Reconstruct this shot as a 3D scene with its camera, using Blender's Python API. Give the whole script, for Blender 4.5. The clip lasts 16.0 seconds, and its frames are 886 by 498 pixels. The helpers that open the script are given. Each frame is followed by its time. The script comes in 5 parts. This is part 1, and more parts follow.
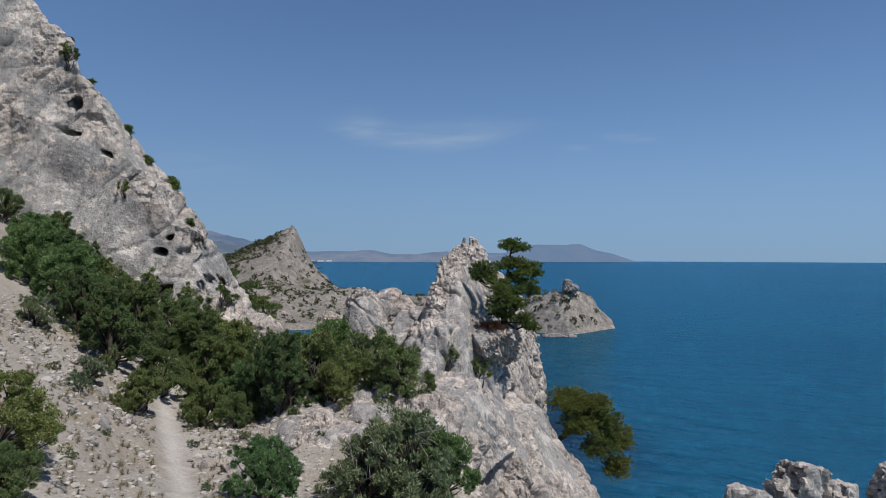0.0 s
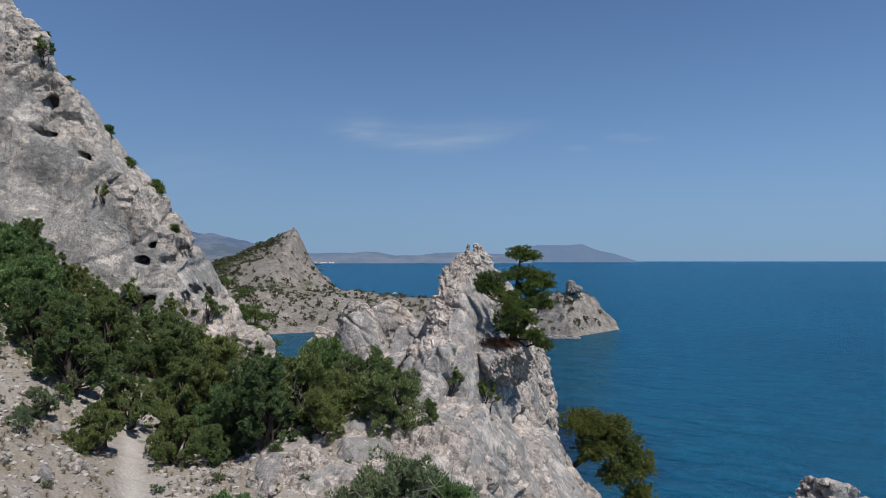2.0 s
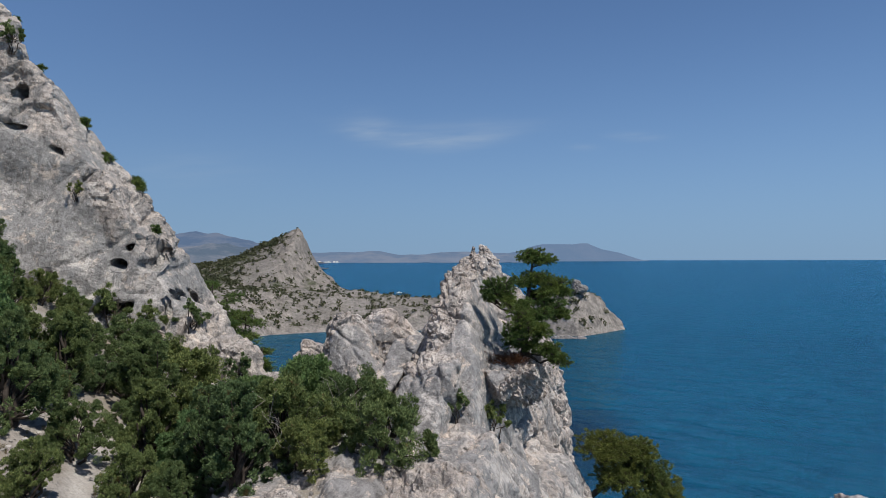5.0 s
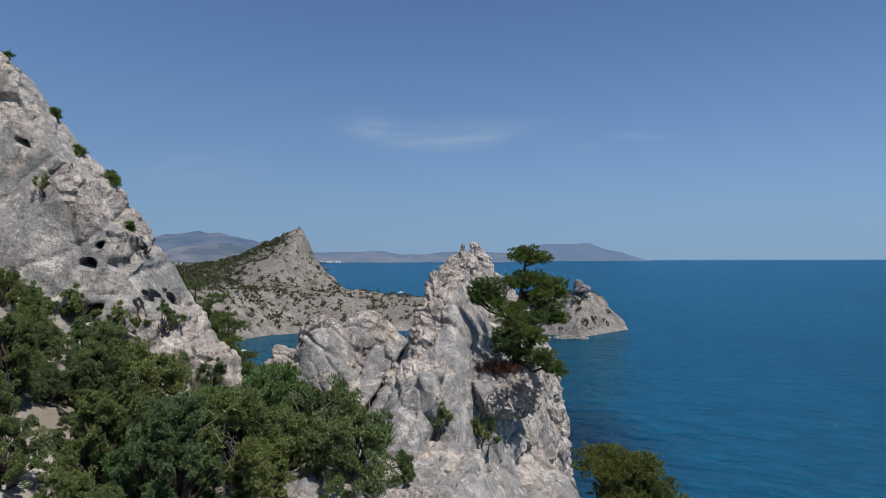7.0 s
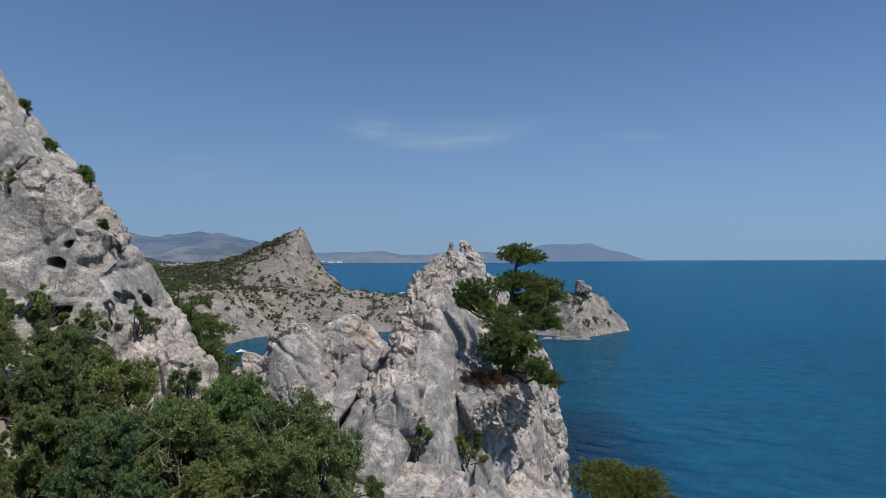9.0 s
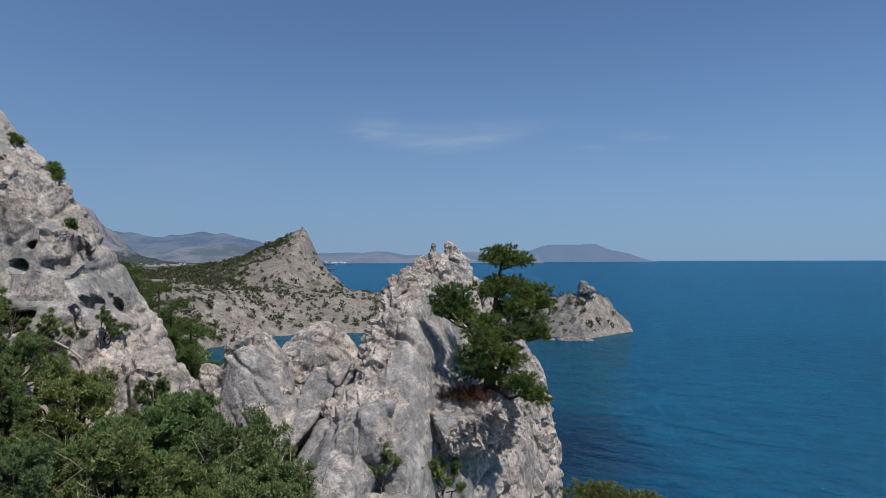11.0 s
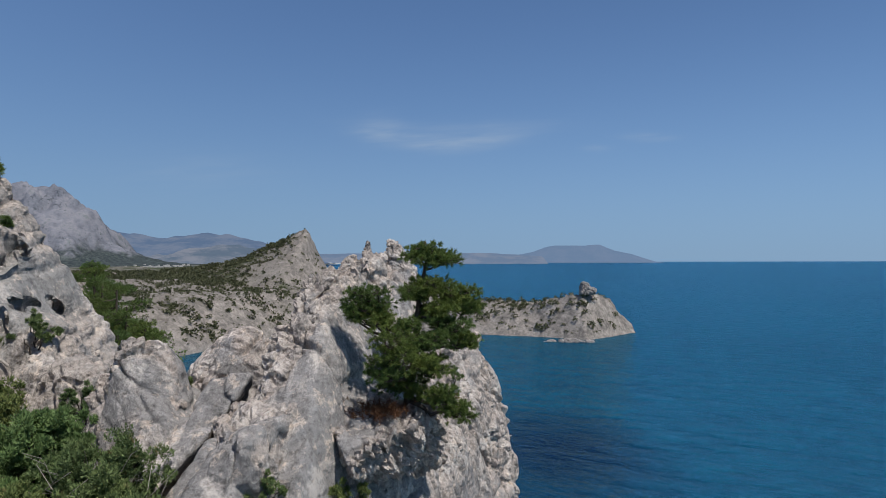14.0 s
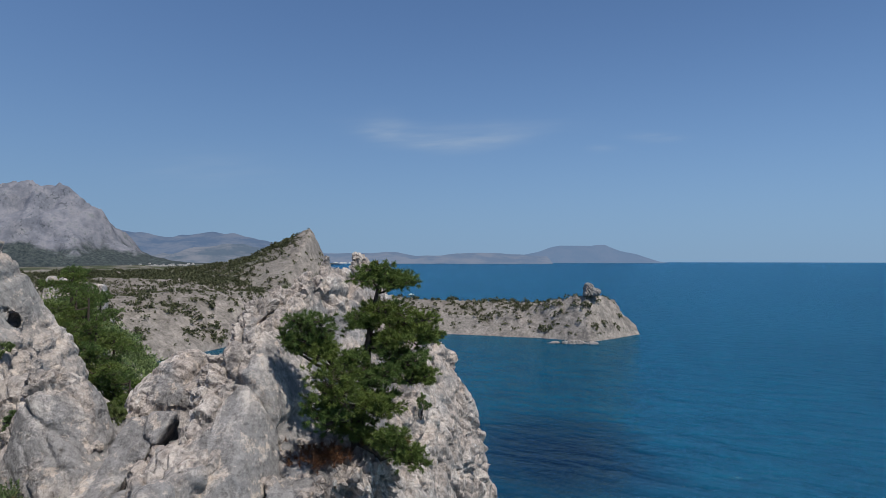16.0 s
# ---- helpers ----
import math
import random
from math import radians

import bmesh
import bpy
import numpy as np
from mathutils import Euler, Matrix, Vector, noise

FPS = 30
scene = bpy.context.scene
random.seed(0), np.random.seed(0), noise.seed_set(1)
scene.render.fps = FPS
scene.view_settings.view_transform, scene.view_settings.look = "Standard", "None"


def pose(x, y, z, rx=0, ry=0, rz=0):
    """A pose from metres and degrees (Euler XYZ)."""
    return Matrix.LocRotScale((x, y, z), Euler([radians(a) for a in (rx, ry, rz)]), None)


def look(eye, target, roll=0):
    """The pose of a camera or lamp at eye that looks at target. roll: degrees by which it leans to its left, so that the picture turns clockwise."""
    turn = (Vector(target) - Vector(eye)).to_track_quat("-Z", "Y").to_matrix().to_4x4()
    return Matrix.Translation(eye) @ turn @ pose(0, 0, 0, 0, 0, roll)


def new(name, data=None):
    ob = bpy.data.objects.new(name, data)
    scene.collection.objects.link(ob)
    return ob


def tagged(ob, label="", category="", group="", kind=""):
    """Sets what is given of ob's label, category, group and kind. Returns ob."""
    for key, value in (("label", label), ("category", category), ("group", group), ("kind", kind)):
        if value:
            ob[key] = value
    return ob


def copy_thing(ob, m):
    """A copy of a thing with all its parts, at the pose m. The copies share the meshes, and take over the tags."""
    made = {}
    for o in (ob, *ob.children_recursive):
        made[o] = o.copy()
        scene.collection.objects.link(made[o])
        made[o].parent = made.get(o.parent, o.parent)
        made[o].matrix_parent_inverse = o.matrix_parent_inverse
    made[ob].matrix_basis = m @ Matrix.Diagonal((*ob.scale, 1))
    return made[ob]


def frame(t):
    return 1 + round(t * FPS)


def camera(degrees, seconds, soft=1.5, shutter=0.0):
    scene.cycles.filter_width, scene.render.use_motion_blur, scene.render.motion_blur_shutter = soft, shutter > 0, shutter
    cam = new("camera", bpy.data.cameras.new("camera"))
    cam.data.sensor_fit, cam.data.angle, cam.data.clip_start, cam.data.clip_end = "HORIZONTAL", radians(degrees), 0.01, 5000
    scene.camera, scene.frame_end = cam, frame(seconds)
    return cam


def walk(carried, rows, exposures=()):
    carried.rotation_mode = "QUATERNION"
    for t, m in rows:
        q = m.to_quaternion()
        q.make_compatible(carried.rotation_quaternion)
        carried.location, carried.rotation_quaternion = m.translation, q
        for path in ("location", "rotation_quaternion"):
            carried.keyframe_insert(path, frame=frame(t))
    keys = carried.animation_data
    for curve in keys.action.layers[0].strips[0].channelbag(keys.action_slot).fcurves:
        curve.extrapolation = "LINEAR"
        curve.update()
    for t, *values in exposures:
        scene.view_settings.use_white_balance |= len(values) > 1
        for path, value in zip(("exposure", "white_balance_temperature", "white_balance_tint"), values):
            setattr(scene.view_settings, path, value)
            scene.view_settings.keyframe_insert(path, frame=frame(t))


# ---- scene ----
cam = camera(69.6, 16.0, 0.75)
PATH = [
    (0, (0.37, -0.46, 59.716), (0.368, 1.54, 59.728), 0.3),
    (0.5, (0.334, 0.804, 59.722), (0.33, 2.804, 59.735), 0.3),
    (1, (0.359, 1.71, 59.877), (0.352, 3.71, 59.889), 0.2),
    (1.5, (0.371, 2.438, 60.039), (0.364, 4.438, 60.054), 0.1),
    (2, (0.369, 3.1, 60.184), (0.36, 5.1, 60.199), -0.0),
    (2.5, (0.344, 3.752, 60.345), (0.33, 5.752, 60.358), -0.1),
    (3, (0.291, 4.408, 60.43), (0.276, 6.408, 60.442), -0.1),
    (3.5, (0.294, 5.056, 60.445), (0.277, 7.056, 60.457), -0.1),
    (4, (0.29, 5.72, 60.428), (0.272, 7.72, 60.441), -0.1),
    (6.5, (1.028, 9.205, 60.347), (0.999, 11.204, 60.359), -0.1),
    (7, (1.232, 9.885, 60.305), (1.202, 11.885, 60.317), -0.1),
    (7.5, (1.422, 10.551, 60.289), (1.391, 12.551, 60.3), -0.2),
    (8, (1.594, 11.217, 60.291), (1.561, 13.217, 60.302), -0.1),
    (8.5, (1.779, 11.76, 60.255), (1.745, 13.759, 60.267), -0.1),
    (9, (1.925, 12.343, 60.246), (1.89, 14.342, 60.259), -0.1),
    (11.5, (3.252, 15.274, 60.313), (3.204, 17.273, 60.328), -0.1),
    (12, (3.705, 15.637, 60.254), (3.656, 17.636, 60.27), -0.1),
    (12.5, (4.197, 16.036, 60.216), (4.147, 18.035, 60.231), -0.0),
    (13, (4.684, 16.451, 60.178), (4.633, 18.45, 60.194), -0.0),
    (13.5, (5.178, 16.886, 60.179), (5.122, 18.885, 60.193), -0.1),
    (14, (5.647, 17.303, 60.216), (5.587, 19.302, 60.233), -0.1),
    (14.5, (6.044, 17.762, 60.353), (5.984, 19.761, 60.368), -0.1),
    (15, (6.403, 18.378, 60.523), (6.337, 20.377, 60.539), -0.0),
    (15.5, (6.714, 19.06, 60.683), (6.643, 21.058, 60.699), -0.1),
    (16, (7.018, 19.781, 60.843), (6.942, 21.78, 60.859), 0.1),
]
walk(cam, [(t, look(eye, target, roll)) for t, eye, target, roll in PATH])

# ---- light ----
SUN_TO = Vector((0.36, -0.38, 0.85)).normalized()
sun = new("sun", bpy.data.lights.new("sun", "SUN"))
sun.data.energy, sun.data.angle, sun.data.color = 5.0, radians(0.5), (1.0, 0.95, 0.88)
sun.matrix_world = look((0, 0, 200), Vector((0, 0, 200)) - SUN_TO)
tagged(sun, "high midday sun over the sea", "sun")

world = bpy.data.worlds.new("sky")
scene.world = world
world.use_nodes = True
wn, wl = world.node_tree.nodes, world.node_tree.links


def sky_math(op, a, b=None, c=None):
    n = wn.new("ShaderNodeMath")
    n.operation = op
    for i, v in enumerate((a, b, c)):
        if v is None:
            continue
        if isinstance(v, (int, float)):
            n.inputs[i].default_value = v
        else:
            wl.new(v, n.inputs[i])
    return n.outputs[0]


def build_sky():
    wn.clear()
    co = wn.new("ShaderNodeTexCoord")
    sep = wn.new("ShaderNodeSeparateXYZ")
    wl.new(co.outputs["Generated"], sep.inputs[0])
    x, y, z = sep.outputs
    # the haze of the horizon goes on a little below eye level, behind the far sea
    up = sky_math("SQRT", sky_math("ADD", sky_math("POWER", sky_math("MAXIMUM", z, 0.0), 2.0), 0.0144))
    comb = wn.new("ShaderNodeCombineXYZ")
    for i, v in enumerate((x, y, up)):
        wl.new(v, comb.inputs[i])
    sky = wn.new("ShaderNodeTexSky")
    sky.sky_type, sky.sun_disc = "NISHITA", False
    sky.sun_elevation, sky.sun_rotation = math.asin(SUN_TO.z), -math.atan2(SUN_TO.x, SUN_TO.y)
    sky.altitude, sky.air_density, sky.dust_density, sky.ozone_density = 60, 1.0, 1.0, 3.0
    wl.new(comb.outputs[0], sky.inputs[0])
    tint = wn.new("ShaderNodeMixRGB")
    tint.blend_type, tint.inputs[0].default_value, tint.inputs[2].default_value = "MULTIPLY", 1.0, SKY_TINT
    wl.new(sky.outputs[0], tint.inputs[1])
    haze = wn.new("ShaderNodeMixRGB")
    haze.inputs[2].default_value = HAZE_COLOUR
    wl.new(sky_math("MULTIPLY", sky_math("EXPONENT", sky_math("MULTIPLY", sky_math("MAXIMUM", z, 0.0), -9.0)), 0.6), haze.inputs[0])
    wl.new(tint.outputs[0], haze.inputs[1])
    # faint cirrus: places given as azimuth (x / y) and height (z / y)
    az = sky_math("DIVIDE", x, sky_math("MAXIMUM", y, 0.05))
    el = sky_math("DIVIDE", z, sky_math("MAXIMUM", y, 0.05))
    total = None
    for a0, e0, sa, se, bend, power in CIRRUS:
        da = sky_math("SUBTRACT", az, a0)
        de = sky_math("SUBTRACT", sky_math("SUBTRACT", el, e0), sky_math("MULTIPLY", sky_math("MULTIPLY", da, da), bend))
        g = sky_math("ADD", sky_math("POWER", sky_math("ABSOLUTE", sky_math("DIVIDE", da, sa)), 2.0), sky_math("POWER", sky_math("ABSOLUTE", sky_math("DIVIDE", de, se)), 2.0))
        w = sky_math("MULTIPLY", sky_math("EXPONENT", sky_math("MULTIPLY", g, -1.0)), power)
        total = w if total is None else sky_math("ADD", total, w)
    wisp = wn.new("ShaderNodeTexNoise")
    wisp.inputs["Scale"].default_value, wisp.inputs["Detail"].default_value = 3.0, 7.0
    stretch = wn.new("ShaderNodeCombineXYZ")
    for i, v in enumerate((sky_math("MULTIPLY", az, 3.0), sky_math("MULTIPLY", sky_math("SUBTRACT", el, sky_math("MULTIPLY", az, 0.05)), 26.0), 0.0)):
        if isinstance(v, float):
            stretch.inputs[i].default_value = v
        else:
            wl.new(v, stretch.inputs[i])
    wl.new(stretch.outputs[0], wisp.inputs["Vector"])
    soft = sky_math("MULTIPLY", sky_math("MAXIMUM", sky_math("SUBTRACT", wisp.outputs[0], 0.22), 0.0), 2.2)
    cover = sky_math("MINIMUM", sky_math("MULTIPLY", total, soft), 0.8)
    cloud = wn.new("ShaderNodeMixRGB")
    cloud.inputs[2].default_value = CLOUD_COLOUR
    wl.new(cover, cloud.inputs[0])
    wl.new(haze.outputs[0], cloud.inputs[1])
    bg = wn.new("ShaderNodeBackground")
    bg.inputs["Strength"].default_value = SKY_STRENGTH
    wl.new(cloud.outputs[0], bg.inputs["Color"])
    out = wn.new("ShaderNodeOutputWorld")
    wl.new(bg.outputs[0], out.inputs[0])


SKY_STRENGTH = 0.1
SKY_TINT = (0.70, 0.85, 1.02, 1)
CLOUD_COLOUR = (3.6, 4.5, 5.7, 1)
HAZE_COLOUR = (2.35, 3.4, 4.7, 1)
# azimuth, height, half widths, bend, strength
CIRRUS = [(-0.02, 0.176, 0.10, 0.013, 0.9, 0.62), (-0.13, 0.198, 0.035, 0.018, 0.0, 0.4), (0.29, 0.182, 0.035, 0.006, 0.0, 0.35), (0.21, 0.165, 0.02, 0.005, 0.0, 0.2), (0.03, 0.20, 0.12, 0.012, 0.0, 0.14), (-0.42, 0.13, 0.12, 0.03, 0.0, 0.12)]
build_sky()
scene.view_settings.exposure = 0.0


# ---- materials ----
class Nodes:
    """A material's node tree with short calls."""

    def __init__(self, name, displace=False):
        self.mat = bpy.data.materials.new(name)
        self.mat.use_nodes = True
        self.n, self.l = self.mat.node_tree.nodes, self.mat.node_tree.links
        self.bsdf = self.n["Principled BSDF"]
        self.co = self.n.new("ShaderNodeTexCoord").outputs["Object"]

    def put(self, socket, v):
        if hasattr(v, "is_linked"):
            self.l.new(v, socket)
        else:
            socket.default_value = v

    def noise(self, scale, detail=4.0, rough=0.55, vector=None, kind="FBM", distortion=0.0):
        n = self.n.new("ShaderNodeTexNoise")
        n.noise_type = kind
        n.inputs["Scale"].default_value, n.inputs["Detail"].default_value = scale, detail
        n.inputs["Roughness"].default_value, n.inputs["Distortion"].default_value = rough, distortion
        self.l.new(self.co if vector is None else vector, n.inputs["Vector"])
        return n.outputs[0]

    def cells(self, scale, feature="DISTANCE_TO_EDGE", vector=None, out=0):
        n = self.n.new("ShaderNodeTexVoronoi")
        n.feature = feature
        n.inputs["Scale"].default_value = scale
        self.l.new(self.co if vector is None else vector, n.inputs["Vector"])
        return n.outputs[out]

    def scaled(self, sx, sy, sz, rz=0.0, ry=0.0):
        n = self.n.new("ShaderNodeMapping")
        n.inputs["Scale"].default_value = (sx, sy, sz)
        n.inputs["Rotation"].default_value = (0, radians(ry), radians(rz))
        self.l.new(self.co, n.inputs["Vector"])
        return n.outputs[0]

    def turned(self, rz, sx, sy):
        """Coordinates turned about the vertical, then stretched."""
        a, b = self.n.new("ShaderNodeMapping"), self.n.new("ShaderNodeMapping")
        a.inputs["Rotation"].default_value = (0, 0, radians(rz))
        b.inputs["Scale"].default_value = (sx, sy, 1.0)
        self.l.new(self.co, a.inputs["Vector"])
        self.l.new(a.outputs[0], b.inputs["Vector"])
        return b.outputs[0]

    def ramp(self, v, lo, hi, a=0.0, b=1.0):
        n = self.n.new("ShaderNodeMapRange")
        for i, x in enumerate((v, lo, hi, a, b)):
            self.put(n.inputs[i], x)
        return n.outputs[0]

    def mix(self, f, a, b, how="MIX"):
        n = self.n.new("ShaderNodeMixRGB")
        n.blend_type = how
        for i, x in enumerate((f, a, b)):
            self.put(n.inputs[i], (*x, 1) if isinstance(x, tuple) and len(x) == 3 else x)
        return n.outputs[0]

    def math(self, op, a, b=0.0):
        n = self.n.new("ShaderNodeMath")
        n.operation = op
        self.put(n.inputs[0], a), self.put(n.inputs[1], b)
        return n.outputs[0]

    def bump(self, height, strength, distance, normal=None):
        n = self.n.new("ShaderNodeBump")
        n.inputs["Strength"].default_value, n.inputs["Distance"].default_value = strength, distance
        self.l.new(height, n.inputs["Height"])
        if normal is not None:
            self.l.new(normal, n.inputs["Normal"])
        return n.outputs[0]

    def attribute(self, name):
        n = self.n.new("ShaderNodeAttribute")
        n.attribute_name = name
        return n.outputs["Fac"]

    def finish(self, colour, rough, normal=None, specular=0.3):
        self.put(self.bsdf.inputs["Base Color"], (*colour, 1) if isinstance(colour, tuple) and len(colour) == 3 else colour)
        self.put(self.bsdf.inputs["Roughness"], rough)
        self.bsdf.inputs["Specular IOR Level"].default_value = specular
        if normal is not None:
            self.l.new(normal, self.bsdf.inputs["Normal"])
        return self.mat


def rock_material(name, grey, warm, pale, k=1.0):
    """Limestone: smooth grey weathered skin, warm rough breaks, pale crust, dark pits and lichen. k: 1 for rock close by, smaller for larger grain."""
    m = Nodes(name)
    fresh = m.attribute("fresh")
    mid = m.noise(1.1 * k, 7, 0.68)
    fine = m.noise(5.0 * k, 8, 0.78)
    grain = m.noise(19 * k, 6, 0.8)
    karst = m.noise(2.6 * k, 9, 0.72, kind="RIDGED_MULTIFRACTAL")
    skin = m.math("ADD", fresh, m.math("MULTIPLY", m.math("SUBTRACT", mid, 0.5), 1.8))
    base = m.mix(m.ramp(skin, 0.15, 0.50), grey, warm)
    # bleached crust in ragged patches, grey water stains down the faces
    base = m.mix(m.ramp(m.noise(0.55 * k, 8, 0.75), 0.51, 0.58, 0.0, 0.75), base, pale)
    streak = m.noise(1.0, 7, 0.74, m.scaled(1.5 * k, 1.5 * k, 0.25 * k))
    base = m.mix(m.ramp(streak, 0.52, 0.60, 0.0, 0.6), base, tuple(c * 0.6 for c in grey))
    base = m.mix(m.ramp(m.noise(0.8 * k, 7, 0.72, distortion=0.8), 0.50, 0.58, 0.0, 0.55), base, tuple(c * 0.62 for c in grey))
    base = m.mix(m.ramp(m.noise(1.9 * k, 7, 0.75), 0.56, 0.62, 0.0, 0.75), base, tuple(c * v for c, v in zip(pale, (1.12, 1.03, 0.94))))
    base = m.mix(m.ramp(fine, 0.36, 0.52, 0.0, 1.0), m.mix(1.0, base, (0.60, 0.59, 0.59), "MULTIPLY"), base)
    base = m.mix(m.ramp(grain, 0.36, 0.46, 0.0, 1.0), m.mix(1.0, base, (0.76, 0.75, 0.75), "MULTIPLY"), base)
    base = m.mix(m.ramp(grain, 0.56, 0.68, 0.0, 0.4), base, pale)
    warped = m.mix(0.10, m.co, m.n[mid.node.name].outputs[1])
    warped = m.mix(0.06, warped, m.n[fine.node.name].outputs[1])
    rugged = m.ramp(fresh, 0.0, 0.8, 0.35, 1.0)
    chips = None
    for scale, high in ((1.3, 0.75), (3.4, 0.42), (8.5, 0.20)):
        chip = m.math("MULTIPLY", m.cells(scale * k, "F1", warped), high)
        chips = chip if chips is None else m.math("ADD", chips, chip)
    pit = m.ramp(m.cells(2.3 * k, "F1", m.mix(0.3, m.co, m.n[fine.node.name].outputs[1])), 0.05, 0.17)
    # pits get a near-black base colour where the bump below sinks them
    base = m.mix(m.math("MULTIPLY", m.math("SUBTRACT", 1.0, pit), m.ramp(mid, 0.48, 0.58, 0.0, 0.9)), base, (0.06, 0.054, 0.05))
    h1 = m.math("ADD", m.math("MULTIPLY", mid, 0.6), m.math("MULTIPLY", fine, 0.5))
    h1 = m.math("ADD", h1, m.math("MULTIPLY", grain, 0.10))
    h1 = m.math("ADD", h1, m.math("MULTIPLY", karst, m.ramp(fresh, 0.1, 0.9, 0.0, 0.10)))
    h1 = m.math("ADD", h1, m.math("MULTIPLY", chips, rugged))
    h1 = m.math("ADD", h1, m.math("MULTIPLY", pit, 0.15))
    return m.finish(base, 0.92, m.bump(h1, 1.0, 0.22 / k), 0.1)


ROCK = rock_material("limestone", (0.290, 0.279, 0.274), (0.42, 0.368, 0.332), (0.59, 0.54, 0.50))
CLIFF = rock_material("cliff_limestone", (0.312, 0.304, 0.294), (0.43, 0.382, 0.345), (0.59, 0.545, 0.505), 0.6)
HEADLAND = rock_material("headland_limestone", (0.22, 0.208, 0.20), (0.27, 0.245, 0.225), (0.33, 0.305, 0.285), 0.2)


def ground_material():
    m = Nodes("stony_ground")
    big, mid, fine = m.noise(0.3, 4), m.noise(1.4, 6, 0.65), m.noise(14, 5, 0.7)
    base = m.mix(m.ramp(big, 0.42, 0.6), (0.315, 0.29, 0.265), (0.27, 0.238, 0.205))
    base = m.mix(m.ramp(mid, 0.5, 0.7, 0, 0.7), base, (0.40, 0.368, 0.335))
    base = m.mix(m.math("MULTIPLY", m.attribute("grass"), m.ramp(mid, 0.35, 0.6)), base, (0.25, 0.215, 0.16))
    base = m.mix(m.attribute("trail"), base, m.mix(m.ramp(mid, 0.3, 0.7), (0.41, 0.38, 0.35), (0.49, 0.46, 0.43)))
    base = m.mix(m.ramp(fine, 0.3, 0.65, 0, 1), m.mix(1.0, base, (0.7, 0.7, 0.7), "MULTIPLY"), base)
    stones = m.cells(5.0, "F1")
    h = m.math("ADD", m.math("MULTIPLY", fine, 0.4), m.math("MULTIPLY", stones, -0.5))
    return m.finish(base, 0.95, m.bump(h, 0.8, 0.12), 0.1)


GROUND = ground_material()


def scree_material():
    m = Nodes("pale_scree")
    rnd = m.n.new("ShaderNodeNewGeometry").outputs["Random Per Island"]
    base = m.mix(rnd, (0.18, 0.17, 0.16), (0.44, 0.415, 0.385))
    fine = m.noise(16, 4, 0.7)
    base = m.mix(m.ramp(fine, 0.35, 0.6, 0, 1), m.mix(1.0, base, (0.75, 0.74, 0.74), "MULTIPLY"), base)
    return m.finish(base, 0.95, m.bump(fine, 0.6, 0.03), 0.1)


SCREE = scree_material()


def land_material():
    """Bare hillside far off: pale soil, scree, dry grass and low herbs."""
    m = Nodes("bare_hillside")
    big, mid, fine = m.noise(0.012, 5, 0.6), m.noise(0.06, 6, 0.65), m.noise(0.5, 5, 0.7)
    base = m.mix(m.ramp(big, 0.4, 0.6), (0.165, 0.148, 0.134), (0.21, 0.192, 0.176))
    base = m.mix(m.ramp(mid, 0.48, 0.68, 0, 0.8), base, (0.25, 0.23, 0.212))
    herbs = m.noise(0.22, 6, 0.75)
    base = m.mix(m.ramp(herbs, 0.50, 0.62, 0, 0.5), base, (0.088, 0.082, 0.055))
    base = m.mix(m.attribute("rock"), base, m.mix(m.ramp(m.noise(0.12, 6, 0.7), 0.38, 0.62), (0.15, 0.136, 0.125), (0.30, 0.268, 0.24)))
    base = m.mix(m.attribute("wood"), base, m.mix(m.ramp(fine, 0.4, 0.6), (0.03, 0.042, 0.022), (0.075, 0.085, 0.045)))
    base = m.mix(m.ramp(fine, 0.36, 0.60, 0, 1), m.mix(1.0, base, (0.6, 0.6, 0.6), "MULTIPLY"), base)
    h = m.math("ADD", m.math("MULTIPLY", mid, 1.0), m.math("MULTIPLY", fine, 0.3))
    return m.finish(base, 0.95, m.bump(h, 0.5, 2.6), 0.05)


LAND = land_material()


def massif_material():
    m = Nodes("hazy_massif")
    big, mid, fine = m.noise(0.008, 5, 0.6), m.noise(0.03, 6, 0.65), m.noise(0.15, 5, 0.7)
    # distance haze is mixed into these base tones as blue-grey
    base = m.mix(m.ramp(mid, 0.40, 0.62), (0.135, 0.143, 0.168), (0.225, 0.225, 0.25))
    base = m.mix(m.attribute("wood"), base, m.mix(m.ramp(fine, 0.4, 0.6), (0.030, 0.040, 0.044), (0.062, 0.075, 0.074)))
    base = m.mix(m.math("MULTIPLY", m.ramp(m.noise(0.11, 4, 0.7), 0.55, 0.60, 0, 0.75), m.ramp(m.noise(0.012, 4, 0.7), 0.45, 0.58)), base, (0.05, 0.062, 0.07))
    base = m.mix(m.ramp(m.noise(0.03, 5, 0.7), 0.58, 0.66, 0, 0.6), base, (0.11, 0.13, 0.125))
    base = m.mix(m.ramp(fine, 0.3, 0.65, 0, 1), m.mix(1.0, base, (0.78, 0.78, 0.8), "MULTIPLY"), base)
    return m.finish(base, 0.95, m.bump(m.math("ADD", mid, m.math("MULTIPLY", fine, 0.25)), 0.9, 9.0), 0.05)


MASSIF = massif_material()


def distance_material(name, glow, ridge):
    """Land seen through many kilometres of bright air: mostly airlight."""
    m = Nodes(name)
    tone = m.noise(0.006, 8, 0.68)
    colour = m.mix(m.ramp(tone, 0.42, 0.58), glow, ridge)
    # airlight is put in as emission, so the land surface itself glows
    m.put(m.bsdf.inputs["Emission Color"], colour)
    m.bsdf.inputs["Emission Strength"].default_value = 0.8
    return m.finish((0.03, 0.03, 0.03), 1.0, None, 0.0)


